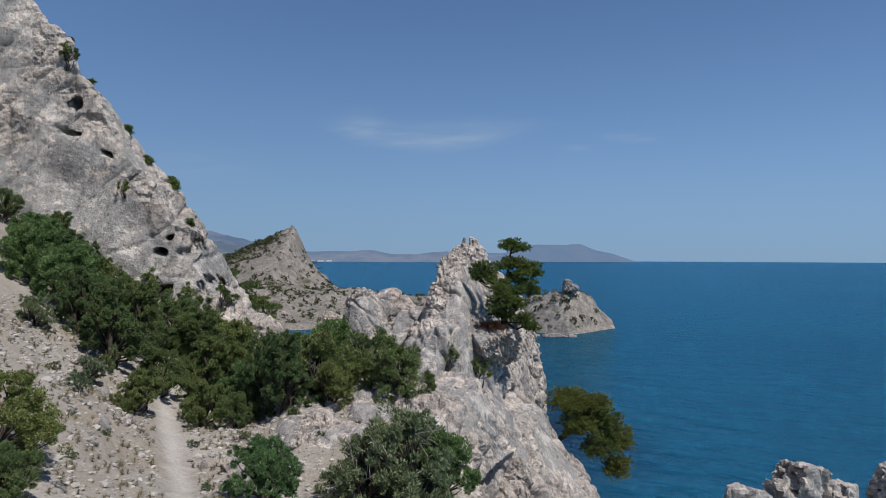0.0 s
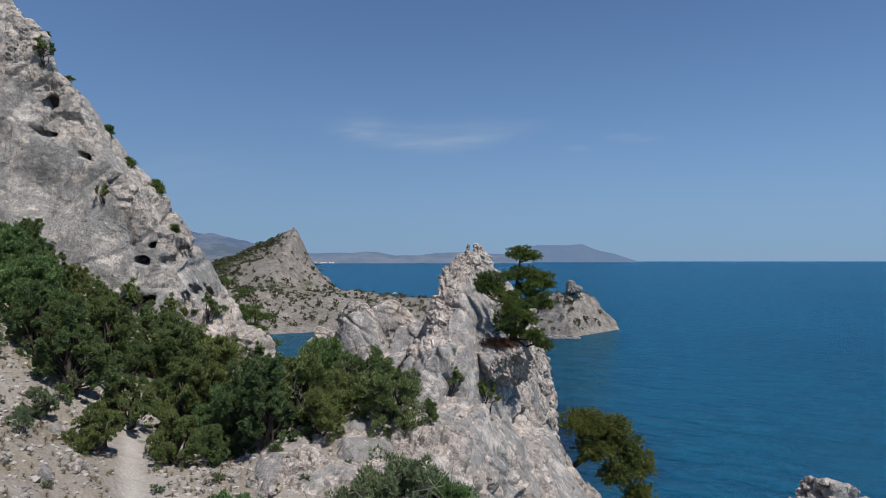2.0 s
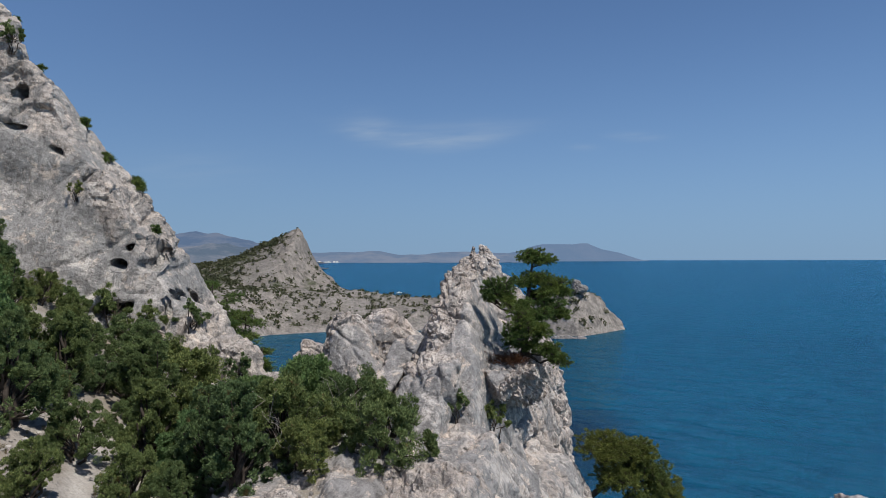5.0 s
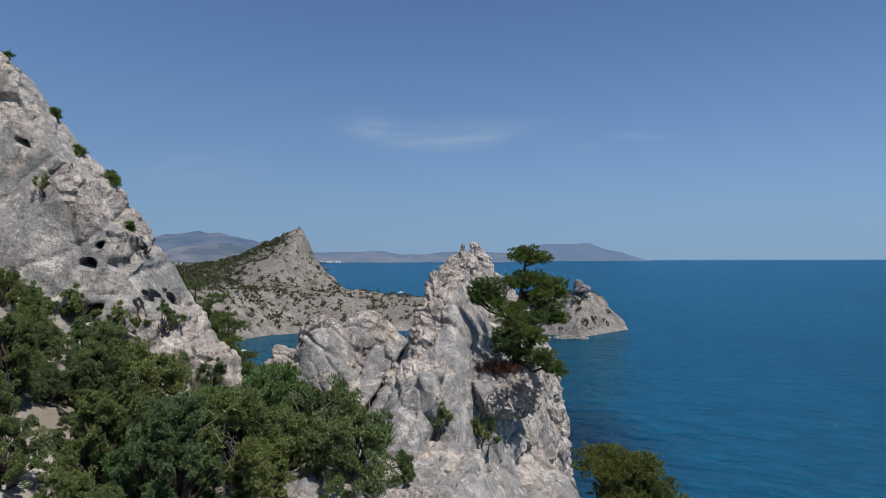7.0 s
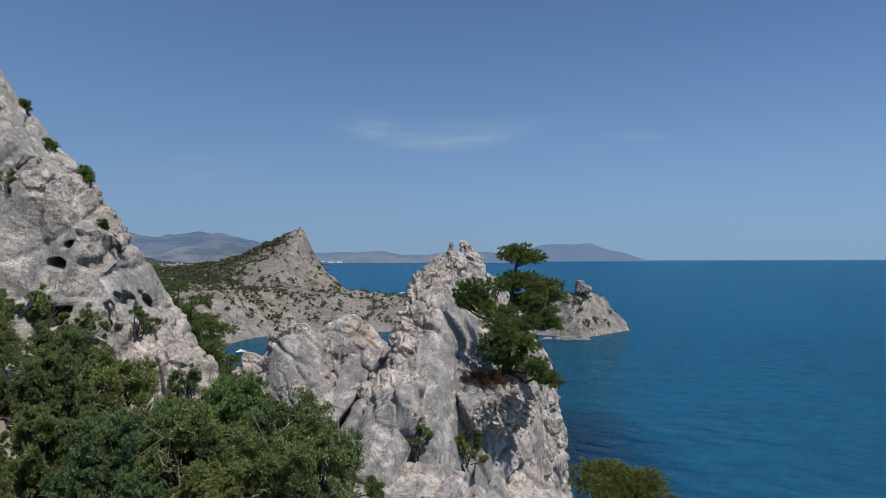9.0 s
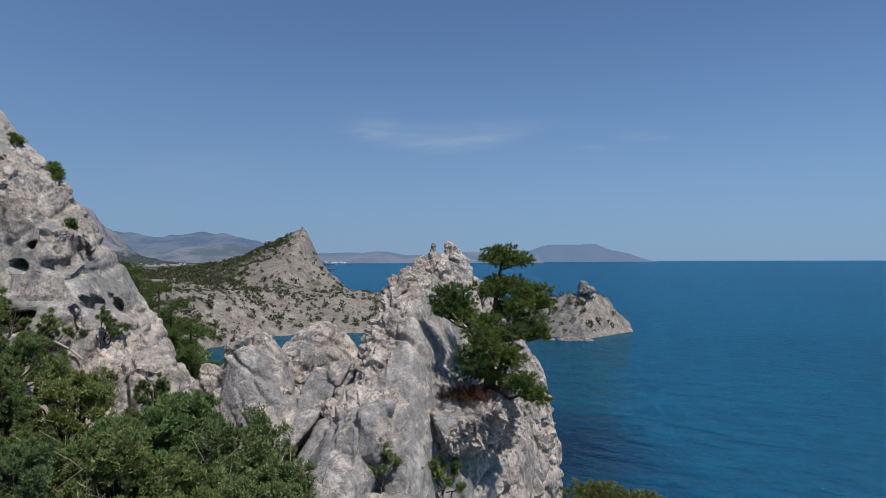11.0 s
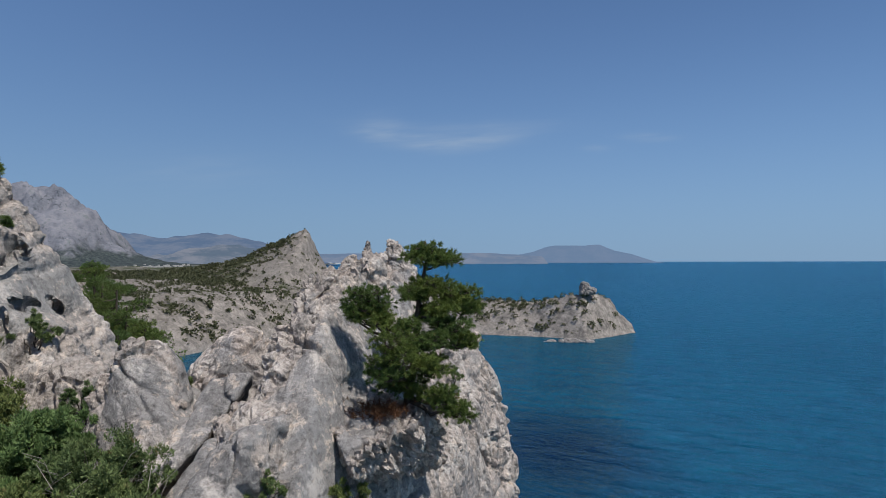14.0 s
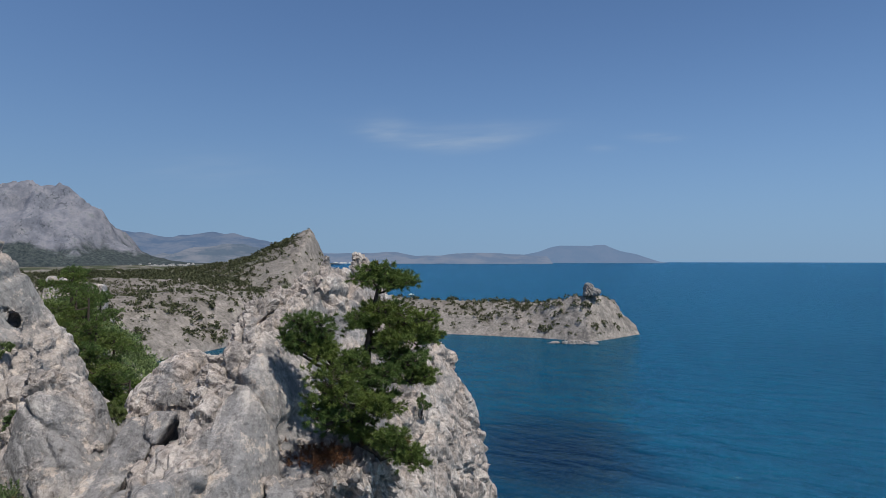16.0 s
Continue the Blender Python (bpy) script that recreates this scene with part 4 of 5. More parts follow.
def build_cliff():
    face = ((0.10, -0.98, 0.13), (-21.4, 51.0, 60.0))
    slope = ((0.83, 0.0, 0.56), (-27.4, 54.0, 70.6))
    toe = ((0.90, 0.05, 0.43), (-20.3, 58.0, 60.0))
    back = ((0.0, 0.97, 0.24), (-26.0, 55.8, 69.0))

    def field(p):
        w = p + 0.45 * np.stack([value_noise(p / 3.4, 130 + a) for a in range(3)], 1)
        d = planes(w, (face, slope, toe, back), 0.35)
        for limb in (((-17.6, 51.0, 48.0), 3.4, (-18.2, 53.0, 54.6), 2.2), ((-13.4, 49.6, 47.0), 3.2, (-14.4, 50.6, 53.2), 1.9), ((-10.8, 49.2, 46.5), 2.8, (-11.2, 49.6, 51.0), 1.5), ((-23.5, 49.6, 50.0), 2.6, (-24.5, 51.0, 55.5), 2.0), ((-20.6, 57.0, 48.0), 3.2, (-20.8, 57.0, 54.0), 1.5), ((-30.5, 50.0, 56.0), 2.4, (-31.5, 51.4, 62.5), 1.6)):
            d = smooth_min(d, cone(w, *limb), 1.2)
        # weathered hollows and a dark cleft
        ragged = p + 0.5 * np.stack([value_noise(p / 0.85, 140 + a) for a in range(3)], 1)
        for c, r, a in (((-30.0, 51.6, 71.9), (1.0, 3.0, 0.75), -0.5), ((-30.2, 51.4, 69.6), (1.4, 1.5, 0.5), -0.2), ((-27.2, 52.0, 67.8), (0.7, 2.5, 0.5), -0.6), ((-21.9, 51.3, 60.9), (0.48, 2.4, 0.48), 0.0), ((-22.7, 51.0, 59.6), (0.62, 2.2, 0.45), -0.3), ((-20.75, 52.3, 60.6), (0.62, 2.6, 1.6), 0.25), ((-19.3, 52.6, 56.9), (0.5, 3.0, 0.95), 0.0), ((-22.6, 50.2, 56.6), (1.5, 1.8, 0.8), 0.3), ((-26.5, 51.0, 57.5), (0.4, 2.0, 1.8), 0.2), ((-24.6, 52.0, 66.4), (1.6, 1.5, 0.35), 0.9)):
            d = smooth_max(d, -blob(ragged, c, (0.82 * r[0], 1.3 * r[1], 0.82 * r[2]), a), 0.15)
        return d

    v, q = solid(field, (-50, 44, 47), (-6, 64, 96), 0.17)
    v, fresh = weathered(v, q, 3.0, 0.3, 0.38, 0.17, 21, (-0.5, 0.1), lambda u: 0.75 * np.clip((0.83 * (u[:, 0] + 27.4) + 0.56 * (u[:, 2] - 70.6) + 3.0) / 2.0, 0, 1) + 0.3 * np.clip((58.5 - u[:, 2]) / 3, 0, 1) - 0.42)
    fresh = fresh * 0.75
    me = mesh_from("cliff", v, q, CLIFF, True, {"fresh": fresh})
    me.set_sharp_from_angle(angle=radians(14))
    thing("cliff", me, "steep grey limestone cliff with small caves", "cliff", kind="structure")


def build_stacks():
    def stack(limbs, knobs=()):
        def field(p):
            d = None
            for limb in limbs:
                e = cone(p, *limb)
                d = e if d is None else smooth_min(d, e, 0.6)
            for knob in knobs:
                d = smooth_min(d, block(p, *knob), 0.3)
            return d
        return field

    k = dict(lumps=0.4, blocks=1.1, rough=0.2, material=CLIFF)
    rock_thing("sea_rock", "jagged pale rock rising from the sea", stack([((35.5, 66, 0), 13.0, (35.0, 64.5, 28), 5.0)], [((36.0, 63.8, 34.6), (2.7, 2.4, 4.4), 20, (0.6, -0.3), 0.35, 0.25), ((31.2, 63.0, 32.6), (2.3, 2.0, 3.8), -25, (-0.4, 0.0), 0.35, 0.25), ((39.3, 63.5, 33.4), (2.3, 2.2, 3.9), 40, (0.5, 0.0), 0.4, 0.25), ((33.6, 62.6, 34.0), (1.5, 1.6, 3.5), 10, (0.0, 0.0), 0.3, 0.25)]), (20, 48, 24), (52, 82, 41), 0.24, 15, 2.0, "rocks in the sea", **k)
    rock_thing("sea_rock", "jagged pale rock rising from the sea", stack([((47, 66, 0), 10.0, (45.5, 64.5, 30), 3.6), ((45.5, 64, 28), 3.4, (45.2, 63.5, 37.4), 1.5)]), (34, 50, 24), (60, 82, 41), 0.28, 16, 2.0, "rocks in the sea", **k)


build_pinnacle()
build_outcrops()
build_cliff()
build_stacks()
rock_thing("pale_outcrop", "pale bare rock outcrop among the far trees", lambda p: block(p, (-53.0, 115.0, 52.5), (4.5, 3.5, 4.2), 20, (0.5, 0.5), 0.25), (-61, 107, 46), (-45, 123, 59), 0.25, 28, 2.5, lumps=0.4, blocks=0.7, rough=0.15)

rock_thing("headland_knob", "round pale rock knob on the headland's summit", lambda p: smooth_min(block(p, (95.5, 490, 35.2), (3.2, 3.2, 5.0), 20, (0.3, 0.0), 0.25, 2.0), blob(p, (100.5, 491, 33.2), (5.0, 4.0, 3.0)), 1.0), (86, 482, 28), (108, 498, 45), 0.45, 51, 3.2, material=HEADLAND, lumps=0.6, blocks=1.2, rough=0.3)
for spot, r in (((80, 457.5, 0.2), (9.0, 3.5, 2.0)), ((91, 457.0, 0.0), (5.5, 2.5, 1.4)), ((66, 459.5, 0.0), (5.0, 2.5, 1.3))):
    rock_thing("shore_rock", "low dark rock awash at the headland's foot", lambda p: blob(p, spot, r), (spot[0] - 12, spot[1] - 6, -3), (spot[0] + 12, spot[1] + 6, 4), 0.5, 52 + int(r[0]), 3.0, "rocks awash", material=HEADLAND, lumps=0.8, blocks=1.4, rough=0.3)

PINNACLE_FACE = bvh_of([o for o in bpy.data.objects if o.parent and o.parent.name == "rock_pinnacle"])
CLIFF_FACE = bvh_of([bpy.data.objects["cliff"]])


# ---- plants ----
def tube(points, radii, sides=7):
    """A tapered, bent limb."""
    pts = [Vector(p) for p in points]
    rings, faces = [], []
    for i, p in enumerate(pts):
        d = (pts[min(i + 1, len(pts) - 1)] - pts[max(i - 1, 0)]).normalized()
        a = d.cross(Vector((0.31, 0.87, 0.38))).normalized()
        b = d.cross(a)
        for k in range(sides):
            t = 2 * math.pi * k / sides
            rings.append(p + (a * math.cos(t) + b * math.sin(t)) * radii[i])
    for i in range(len(pts) - 1):
        for k in range(sides):
            m = (k + 1) % sides
            faces.append((i * sides + k, i * sides + m, (i + 1) * sides + m, (i + 1) * sides + k))
    return np.array([tuple(v) for v in rings]), np.array(faces)


def crooked(a, b, rng, steps=5, wander=0.12, sag=0.0):
    a, b = np.asarray(a, float), np.asarray(b, float)
    size = np.linalg.norm(b - a)
    out = []
    for i in range(steps + 1):
        t = i / steps
        off = rng.normal(0, wander * size, 3) * math.sin(math.pi * t) * (0.6 if i not in (0, steps) else 0)
        out.append(a + (b - a) * t + off - np.array((0, 0, sag * size * math.sin(math.pi * t))))
    return out


def unit(v):
    return v / np.maximum(np.linalg.norm(v, axis=1), 1e-6)[:, None]


def leaves(centres, radii, per, length, width, rng, up=0.3):
    """Small leafy sprays, one slim blade each, thick towards the outside of each clump."""
    n = len(centres) * per
    c, r = np.repeat(centres, per, 0), np.repeat(radii, per)
    d = unit(rng.normal(size=(n, 3)))
    pos = c + d * (r * rng.uniform(0.3, 1.0, n) ** 0.6)[:, None]
    way = unit(d * 0.8 + rng.normal(0, 0.5, (n, 3)) + np.array((0, 0, up)))
    side = unit(np.cross(way, rng.normal(size=(n, 3))))
    l = (length * rng.uniform(0.6, 1.4, n))[:, None]
    w = (width * rng.uniform(0.6, 1.3, n))[:, None]
    v = np.stack((pos - side * w * 0.5, pos + side * w * 0.5, pos + way * l), 1)
    return v.reshape(-1, 3), np.arange(n * 3).reshape(n, 3)


def shrub(name, width, height, material, seed, label, category, lobes=13, clumps=9, per=80, leaf=0.13, pointed=0.0, stems=4, open_base=0.18, twigs=0):
    """A bush about width x height: crooked stems and a crown of lobes, each of many leafy clumps."""
    rng = np.random.default_rng(seed)
    root = tagged(new(name), label, category)
    cs, rs, limbs = [], [], []
    for k in range(lobes):
        # lobes fill a dome, most of them near its skin, with a ragged outline
        up = rng.uniform(0.05, 1.0) ** 0.8
        a = k * 2.399 + rng.uniform(-0.6, 0.6)
        skin = rng.uniform(0.45, 1.2)
        ring = math.sqrt(max(0.02, 1 - up ** (2.2 - pointed))) * (1 - 0.35 * pointed * up)
        lr = width * rng.uniform(0.06, 0.15) * (1 - 0.3 * pointed * up)
        c = np.array((skin * ring * width * 0.42 * math.cos(a), skin * ring * width * 0.42 * math.sin(a), height * (open_base + (0.86 - open_base) * up * (0.8 + 0.2 * skin))))
        limbs.append(c)
        dirs = unit(rng.normal(size=(clumps, 3)) + np.array((0, 0, 0.25)))
        cs.append(c + dirs * lr * rng.uniform(0.55, 1.05, (clumps, 1)) * np.array((0.9, 0.9, 1.35)))
        rs.append(np.full(clumps, lr * 0.36) * rng.uniform(0.5, 1.3, clumps))
    v, f = leaves(np.concatenate(cs), np.concatenate(rs), int(per * 1.25), leaf * 0.95, leaf * 0.55, rng, 0.8)
    part("crown", mesh_from("crown", v, f, material, False), root)
    if twigs:
        for s in range(twigs):
            a = rng.uniform(0, 6.28)
            r = width * rng.uniform(0.35, 0.55)
            part("dead_twig", mesh_from("dead_twig", *tube(crooked((0.1 * math.cos(a), 0.1 * math.sin(a), height * 0.3), (r * math.cos(a), r * math.sin(a), height * rng.uniform(0.6, 1.02)), rng, 6, 0.22), np.linspace(0.012, 0.004, 7), 5), DEADWOOD), root, "bleached bare twig")
    pieces = []
    for s in range(stems):
        c = limbs[int(s * lobes / stems)]
        tip = limbs[min(lobes - 1, int((s + 1) * lobes / stems) - 1)]
        path = crooked((rng.normal(0, 0.06), rng.normal(0, 0.06), -0.35), (c * 0.45 + tip * 0.55), rng, 5, 0.08)
        pieces.append(tube(path, np.linspace(0.03 * height, 0.008 * height, 6), 6))
    for c in limbs:
        pieces.append(tube(crooked((c[0] * 0.15, c[1] * 0.15, c[2] * 0.45), c, rng, 3, 0.08), np.linspace(0.014 * height, 0.004 * height, 4), 5))
    part("trunk", mesh_from("trunk", *join_arrays(pieces), BARK), root)
    return root


def needles(tips, dirs, per, length, width, rng):
    """Tufts of thin needles that fan out from twig ends."""
    n = len(tips) * per
    p, d = np.repeat(tips, per, 0), np.repeat(dirs, per, 0)
    way = unit(d * 0.75 + unit(rng.normal(size=(n, 3))) * 0.85)
    start = p - d * (length * rng.uniform(0, 0.9, n))[:, None]
    side = unit(np.cross(way, rng.normal(size=(n, 3)))) * width * 0.5
    l = (length * rng.uniform(0.7, 1.25, n))[:, None]
    v = np.stack((start - side, start + side, start + way * l), 1)
    return v.reshape(-1, 3), np.arange(n * 3).reshape(n, 3)


def pine(name, trunk, radii, pads, material, label, seed, tufts=70, per=34, length=0.2, width=0.022, group=""):
    """A wind-shaped pine: leaning trunk, bare crooked limbs, flat pads of needles.
    pads: centre, half sizes, and the place along the trunk from which the limb springs."""
    rng = np.random.default_rng(seed)
    base = np.array(trunk[0], float)
    root = tagged(new(name), label, "tree", group)
    root.location = base
    pts = [np.array(p, float) - base for p in trunk]
    part("trunk", mesh_from("trunk", *tube(pts, radii, 9), BARK), root)
    for centre, half, spring in pads:
        c, half = np.array(centre, float) - base, np.array(half, float)
        k = spring * (len(pts) - 1)
        i = min(int(k), len(pts) - 2)
        start = pts[i] + (pts[i + 1] - pts[i]) * (k - i)
        r0 = 0.55 * radii[i]
        wood = [tube(crooked(start, c - np.array((0, 0, half[2] * 0.5)), rng, 6, 0.07, 0.05), np.linspace(r0, r0 * 0.35, 7), 6)]
        n = int(tufts * (half[0] * half[1]) ** 0.7 * 1.5)
        d = unit(rng.normal(size=(n, 3)) * np.array((1, 1, 0.8)) + np.array((0, 0, 0.35)))
        hub = rng.uniform(-0.6, 0.6, (max(4, n // 9), 3)) * half
        own = hub[rng.integers(0, len(hub), n)]
        tips = c + own * 0.85 + d * half * rng.uniform(0.3, 0.6, (n, 1))
        for h in hub:
            wood.append(tube(crooked(c * 0.7 + start * 0.3 - np.array((0, 0, half[2] * 0.3)), c + h * 0.85, rng, 4, 0.10), np.linspace(r0 * 0.3, 0.010, 5), 4))
        for j in range(0, n, 2):
            wood.append(tube([c + own[j] * 0.8, tips[j]], [0.011, 0.005], 3))
        limb = part("limb", mesh_from("limb", *join_arrays(wood), BARK), root)
        v, f = needles(tips, d, per, length, width, rng)
        part("needle_pad", mesh_from("needle_pad", v, f, material, False), limb, "dense pad of green needles")
    return root


def stand(x, y, scale=1.0, turn=0.0, sink=0.1, z=None, wide=1.0):
    h = float(ground_z(np.array([x]), np.array([y]))[0]) if z is None else z
    return pose(x, y, h - sink, 0, 0, turn) @ Matrix.Diagonal((scale * wide, scale * wide, scale, 1))


def place(source, spots):
    """Moves a finished plant to the first spot, and copies of it to the others."""
    for i, s in enumerate(spots):
        m = stand(*s[:2], **s[2])
        if i == 0:
            source.matrix_basis = m
        else:
            copy_thing(source, m)


def build_shrubs():
    dense = shrub("juniper_bush", 3.4, 3.2, JUNIPER, 1, "dense dark green juniper bush on the stony slope", "bush", 36, 11, 100, 0.08)
    tall = shrub("juniper_tree", 3.2, 4.4, JUNIPER, 2, "tall dark green juniper with ragged pointed crown", "tree", 40, 11, 100, 0.08, 0.6, 5, 0.06)
    loose = shrub("juniper_bush", 3.3, 2.5, JUNIPER, 3, "spreading olive-green juniper with bare twigs", "bush", 30, 10, 95, 0.076, 0.1, 7, 0.18, 9)
    fresh = shrub("oak_bush", 3.0, 2.7, OAK, 4, "fresh green broadleaf bush", "bush", 34, 10, 80, 0.09, 0.0, 4, 0.06)
    grey = shrub("grey_shrub", 2.4, 2.0, GREYGREEN, 5, "airy grey-green shrub on the rocks", "bush", 36, 8, 48, 0.075, 0.2, 9, 0.0, 10)
    small = shrub("small_shrub", 1.1, 0.95, GREYGREEN, 6, "small grey-green shrub in dry ground", "bush", 12, 7, 45, 0.06)
    tuft = shrub("rock_shrub", 1.0, 1.0, JUNIPER, 7, "small shrub rooted in a rock crack", "bush", 13, 7, 50, 0.065)
    k = dict
    place(dense, [(-12.6, 26.6, k(scale=0.62, turn=20)), (-10.6, 29.0, k(scale=1.15, turn=80)), (-13.4, 30.6, k(scale=1.25, turn=140)), (-16.3, 32.3, k(scale=1.35, turn=200)), (-9.6, 31.6, k(scale=1.2, turn=10)), (-18.3, 35.5, k(scale=1.4, turn=250)), (-4.3, 31.8, k(scale=0.9, turn=40)), (-11.1, 16.0, k(scale=1.25, turn=170, wide=1.2)), (-13.6, 35.4, k(scale=1.2, turn=300)), (-22.0, 39.0, k(scale=1.4, turn=100)), (-6.6, 34.4, k(scale=0.95, turn=330)), (-16.2, 40.0, k(scale=1.5, turn=60)), (-11.9, 39.0, k(scale=1.3, turn=120)), (-23.2, 46.6, k(scale=1.1, turn=15)), (-19.4, 41.6, k(scale=1.15, turn=75)), (-21.6, 44.2, k(scale=1.2, turn=265)), (-18.4, 38.8, k(scale=1.0, turn=165)), (-9.7, 14.2, k(scale=0.8, turn=55)), (-16.8, 38.0, k(scale=0.95, turn=25)), (-17.2, 36.3, k(scale=0.95, turn=205)), (-25.4, 47.2, k(scale=1.2, turn=95)), (-28.5, 44.0, k(scale=1.2, turn=190)), (-31.8, 46.0, k(scale=1.3, turn=10)), (-9.0, 29.0, k(scale=0.9, turn=213)), (-14.6, 62.0, k(scale=1.0, turn=33)), (-16.4, 65.6, k(scale=1.2, turn=133)), (-18.6, 70.0, k(scale=1.2, turn=233)), (-4.9, 40.6, k(scale=0.55, turn=20, z=54.9))])
    place(tall, [(-8.0, 30.2, k(scale=1.05, turn=0)), (-15.4, 29.8, k(scale=1.05, turn=50)), (-26.6, 44.2, k(scale=1.0, turn=110)), (-20.6, 36.5, k(scale=1.0, turn=200)), (-11.8, 33.0, k(scale=1.0, turn=260)), (-24.5, 42.0, k(scale=0.9, turn=300)), (-17.6, 31.0, k(scale=0.85, turn=20)), (-6.9, 28.8, k(scale=1.0, turn=75)), (-14.2, 37.6, k(scale=1.2, turn=155)), (-11.0, 35.0, k(scale=0.95, turn=225)), (-16.6, 35.2, k(scale=1.0, turn=300)), (-9.6, 38.0, k(scale=0.9, turn=350))])
    place(loose, [(-2.0, 30.5, k(scale=1.25, turn=0)), (-6.0, 31.2, k(scale=1.1, turn=200)), (-14.4, 42.6, k(scale=1.5, turn=30)), (-18.8, 45.5, k(scale=1.1, turn=90)), (-3.6, 33.2, k(scale=0.9, turn=250)), (-10.6, 36.2, k(scale=1.0, turn=77)), (-4.8, 29.6, k(scale=0.7, turn=147))])
    place(fresh, [(-10.3, 33.6, k(scale=1.1, turn=0)), (-19.8, 33.8, k(scale=1.3, turn=70)), (-5.4, 19.8, k(scale=0.75, turn=140)), (0.4, 22.6, k(scale=0.95, turn=220)), (-24.0, 38.0, k(scale=1.3, turn=290)), (-8.2, 35.6, k(scale=1.1, turn=330)), (-5.7, 34.1, k(scale=1.1, turn=10, z=53.0)), (-22.5, 35.0, k(scale=1.2, turn=30))])
    place(grey, [(-2.2, 21.2, k(scale=1.3, turn=0)), (-0.7, 21.6, k(scale=1.35, turn=90)), (-18.2, 28.4, k(scale=0.6, turn=180)), (-14.7, 26.6, k(scale=0.5, turn=240)), (-7.6, 36.6, k(scale=0.9, turn=310)), (-5.4, 22.6, k(scale=0.5, turn=40)), (-1.6, 22.6, k(scale=1.0, turn=200))])
    place(small, [(-13.6, 24.0, k(scale=0.9)), (-9.8, 25.6, k(scale=0.5, turn=60)), (-8.0, 26.5, k(scale=0.6, turn=120)), (-7.6, 25.2, k(scale=0.5, turn=200)), (-15.2, 25.0, k(scale=0.6, turn=260)), (-11.5, 22.0, k(scale=0.4, turn=300)), (-7.4, 20.6, k(scale=0.45, turn=30)), (-12.4, 20.0, k(scale=0.5, turn=70)), (-10.6, 18.4, k(scale=0.4, turn=110)), (-4.6, 25.8, k(scale=0.7, turn=150)), (-5.6, 25.2, k(scale=0.6, turn=190)), (-3.4, 27.0, k(scale=0.6, turn=230))])
    spots = [(2.4, 52.6, 1.5, 10, PINNACLE_FACE), (0.7, 53.9, 0.75, 100, PINNACLE_FACE), (4.0, 58.3, 0.7, 160, PINNACLE_FACE), (5.3, 55.0, 0.5, 220, PINNACLE_FACE), (-17.6, 55.2, 1.5, 270, CLIFF_FACE), (-22.6, 55.6, 2.0, 20, CLIFF_FACE), (-20.0, 54.8, 1.8, 80, CLIFF_FACE), (-13.4, 52.0, 1.4, 140, CLIFF_FACE), (-25.6, 64.5, 0.8, 200, CLIFF_FACE), (-30.4, 75.2, 1.2, 33, CLIFF_FACE), (-24.8, 56.4, 1.6, 77, CLIFF_FACE)]
    place(tuft, [(x, face_of(tree, x, z, 40.0) - 0.1, k(scale=s, z=z, turn=a)) for x, z, s, a, tree in spots])


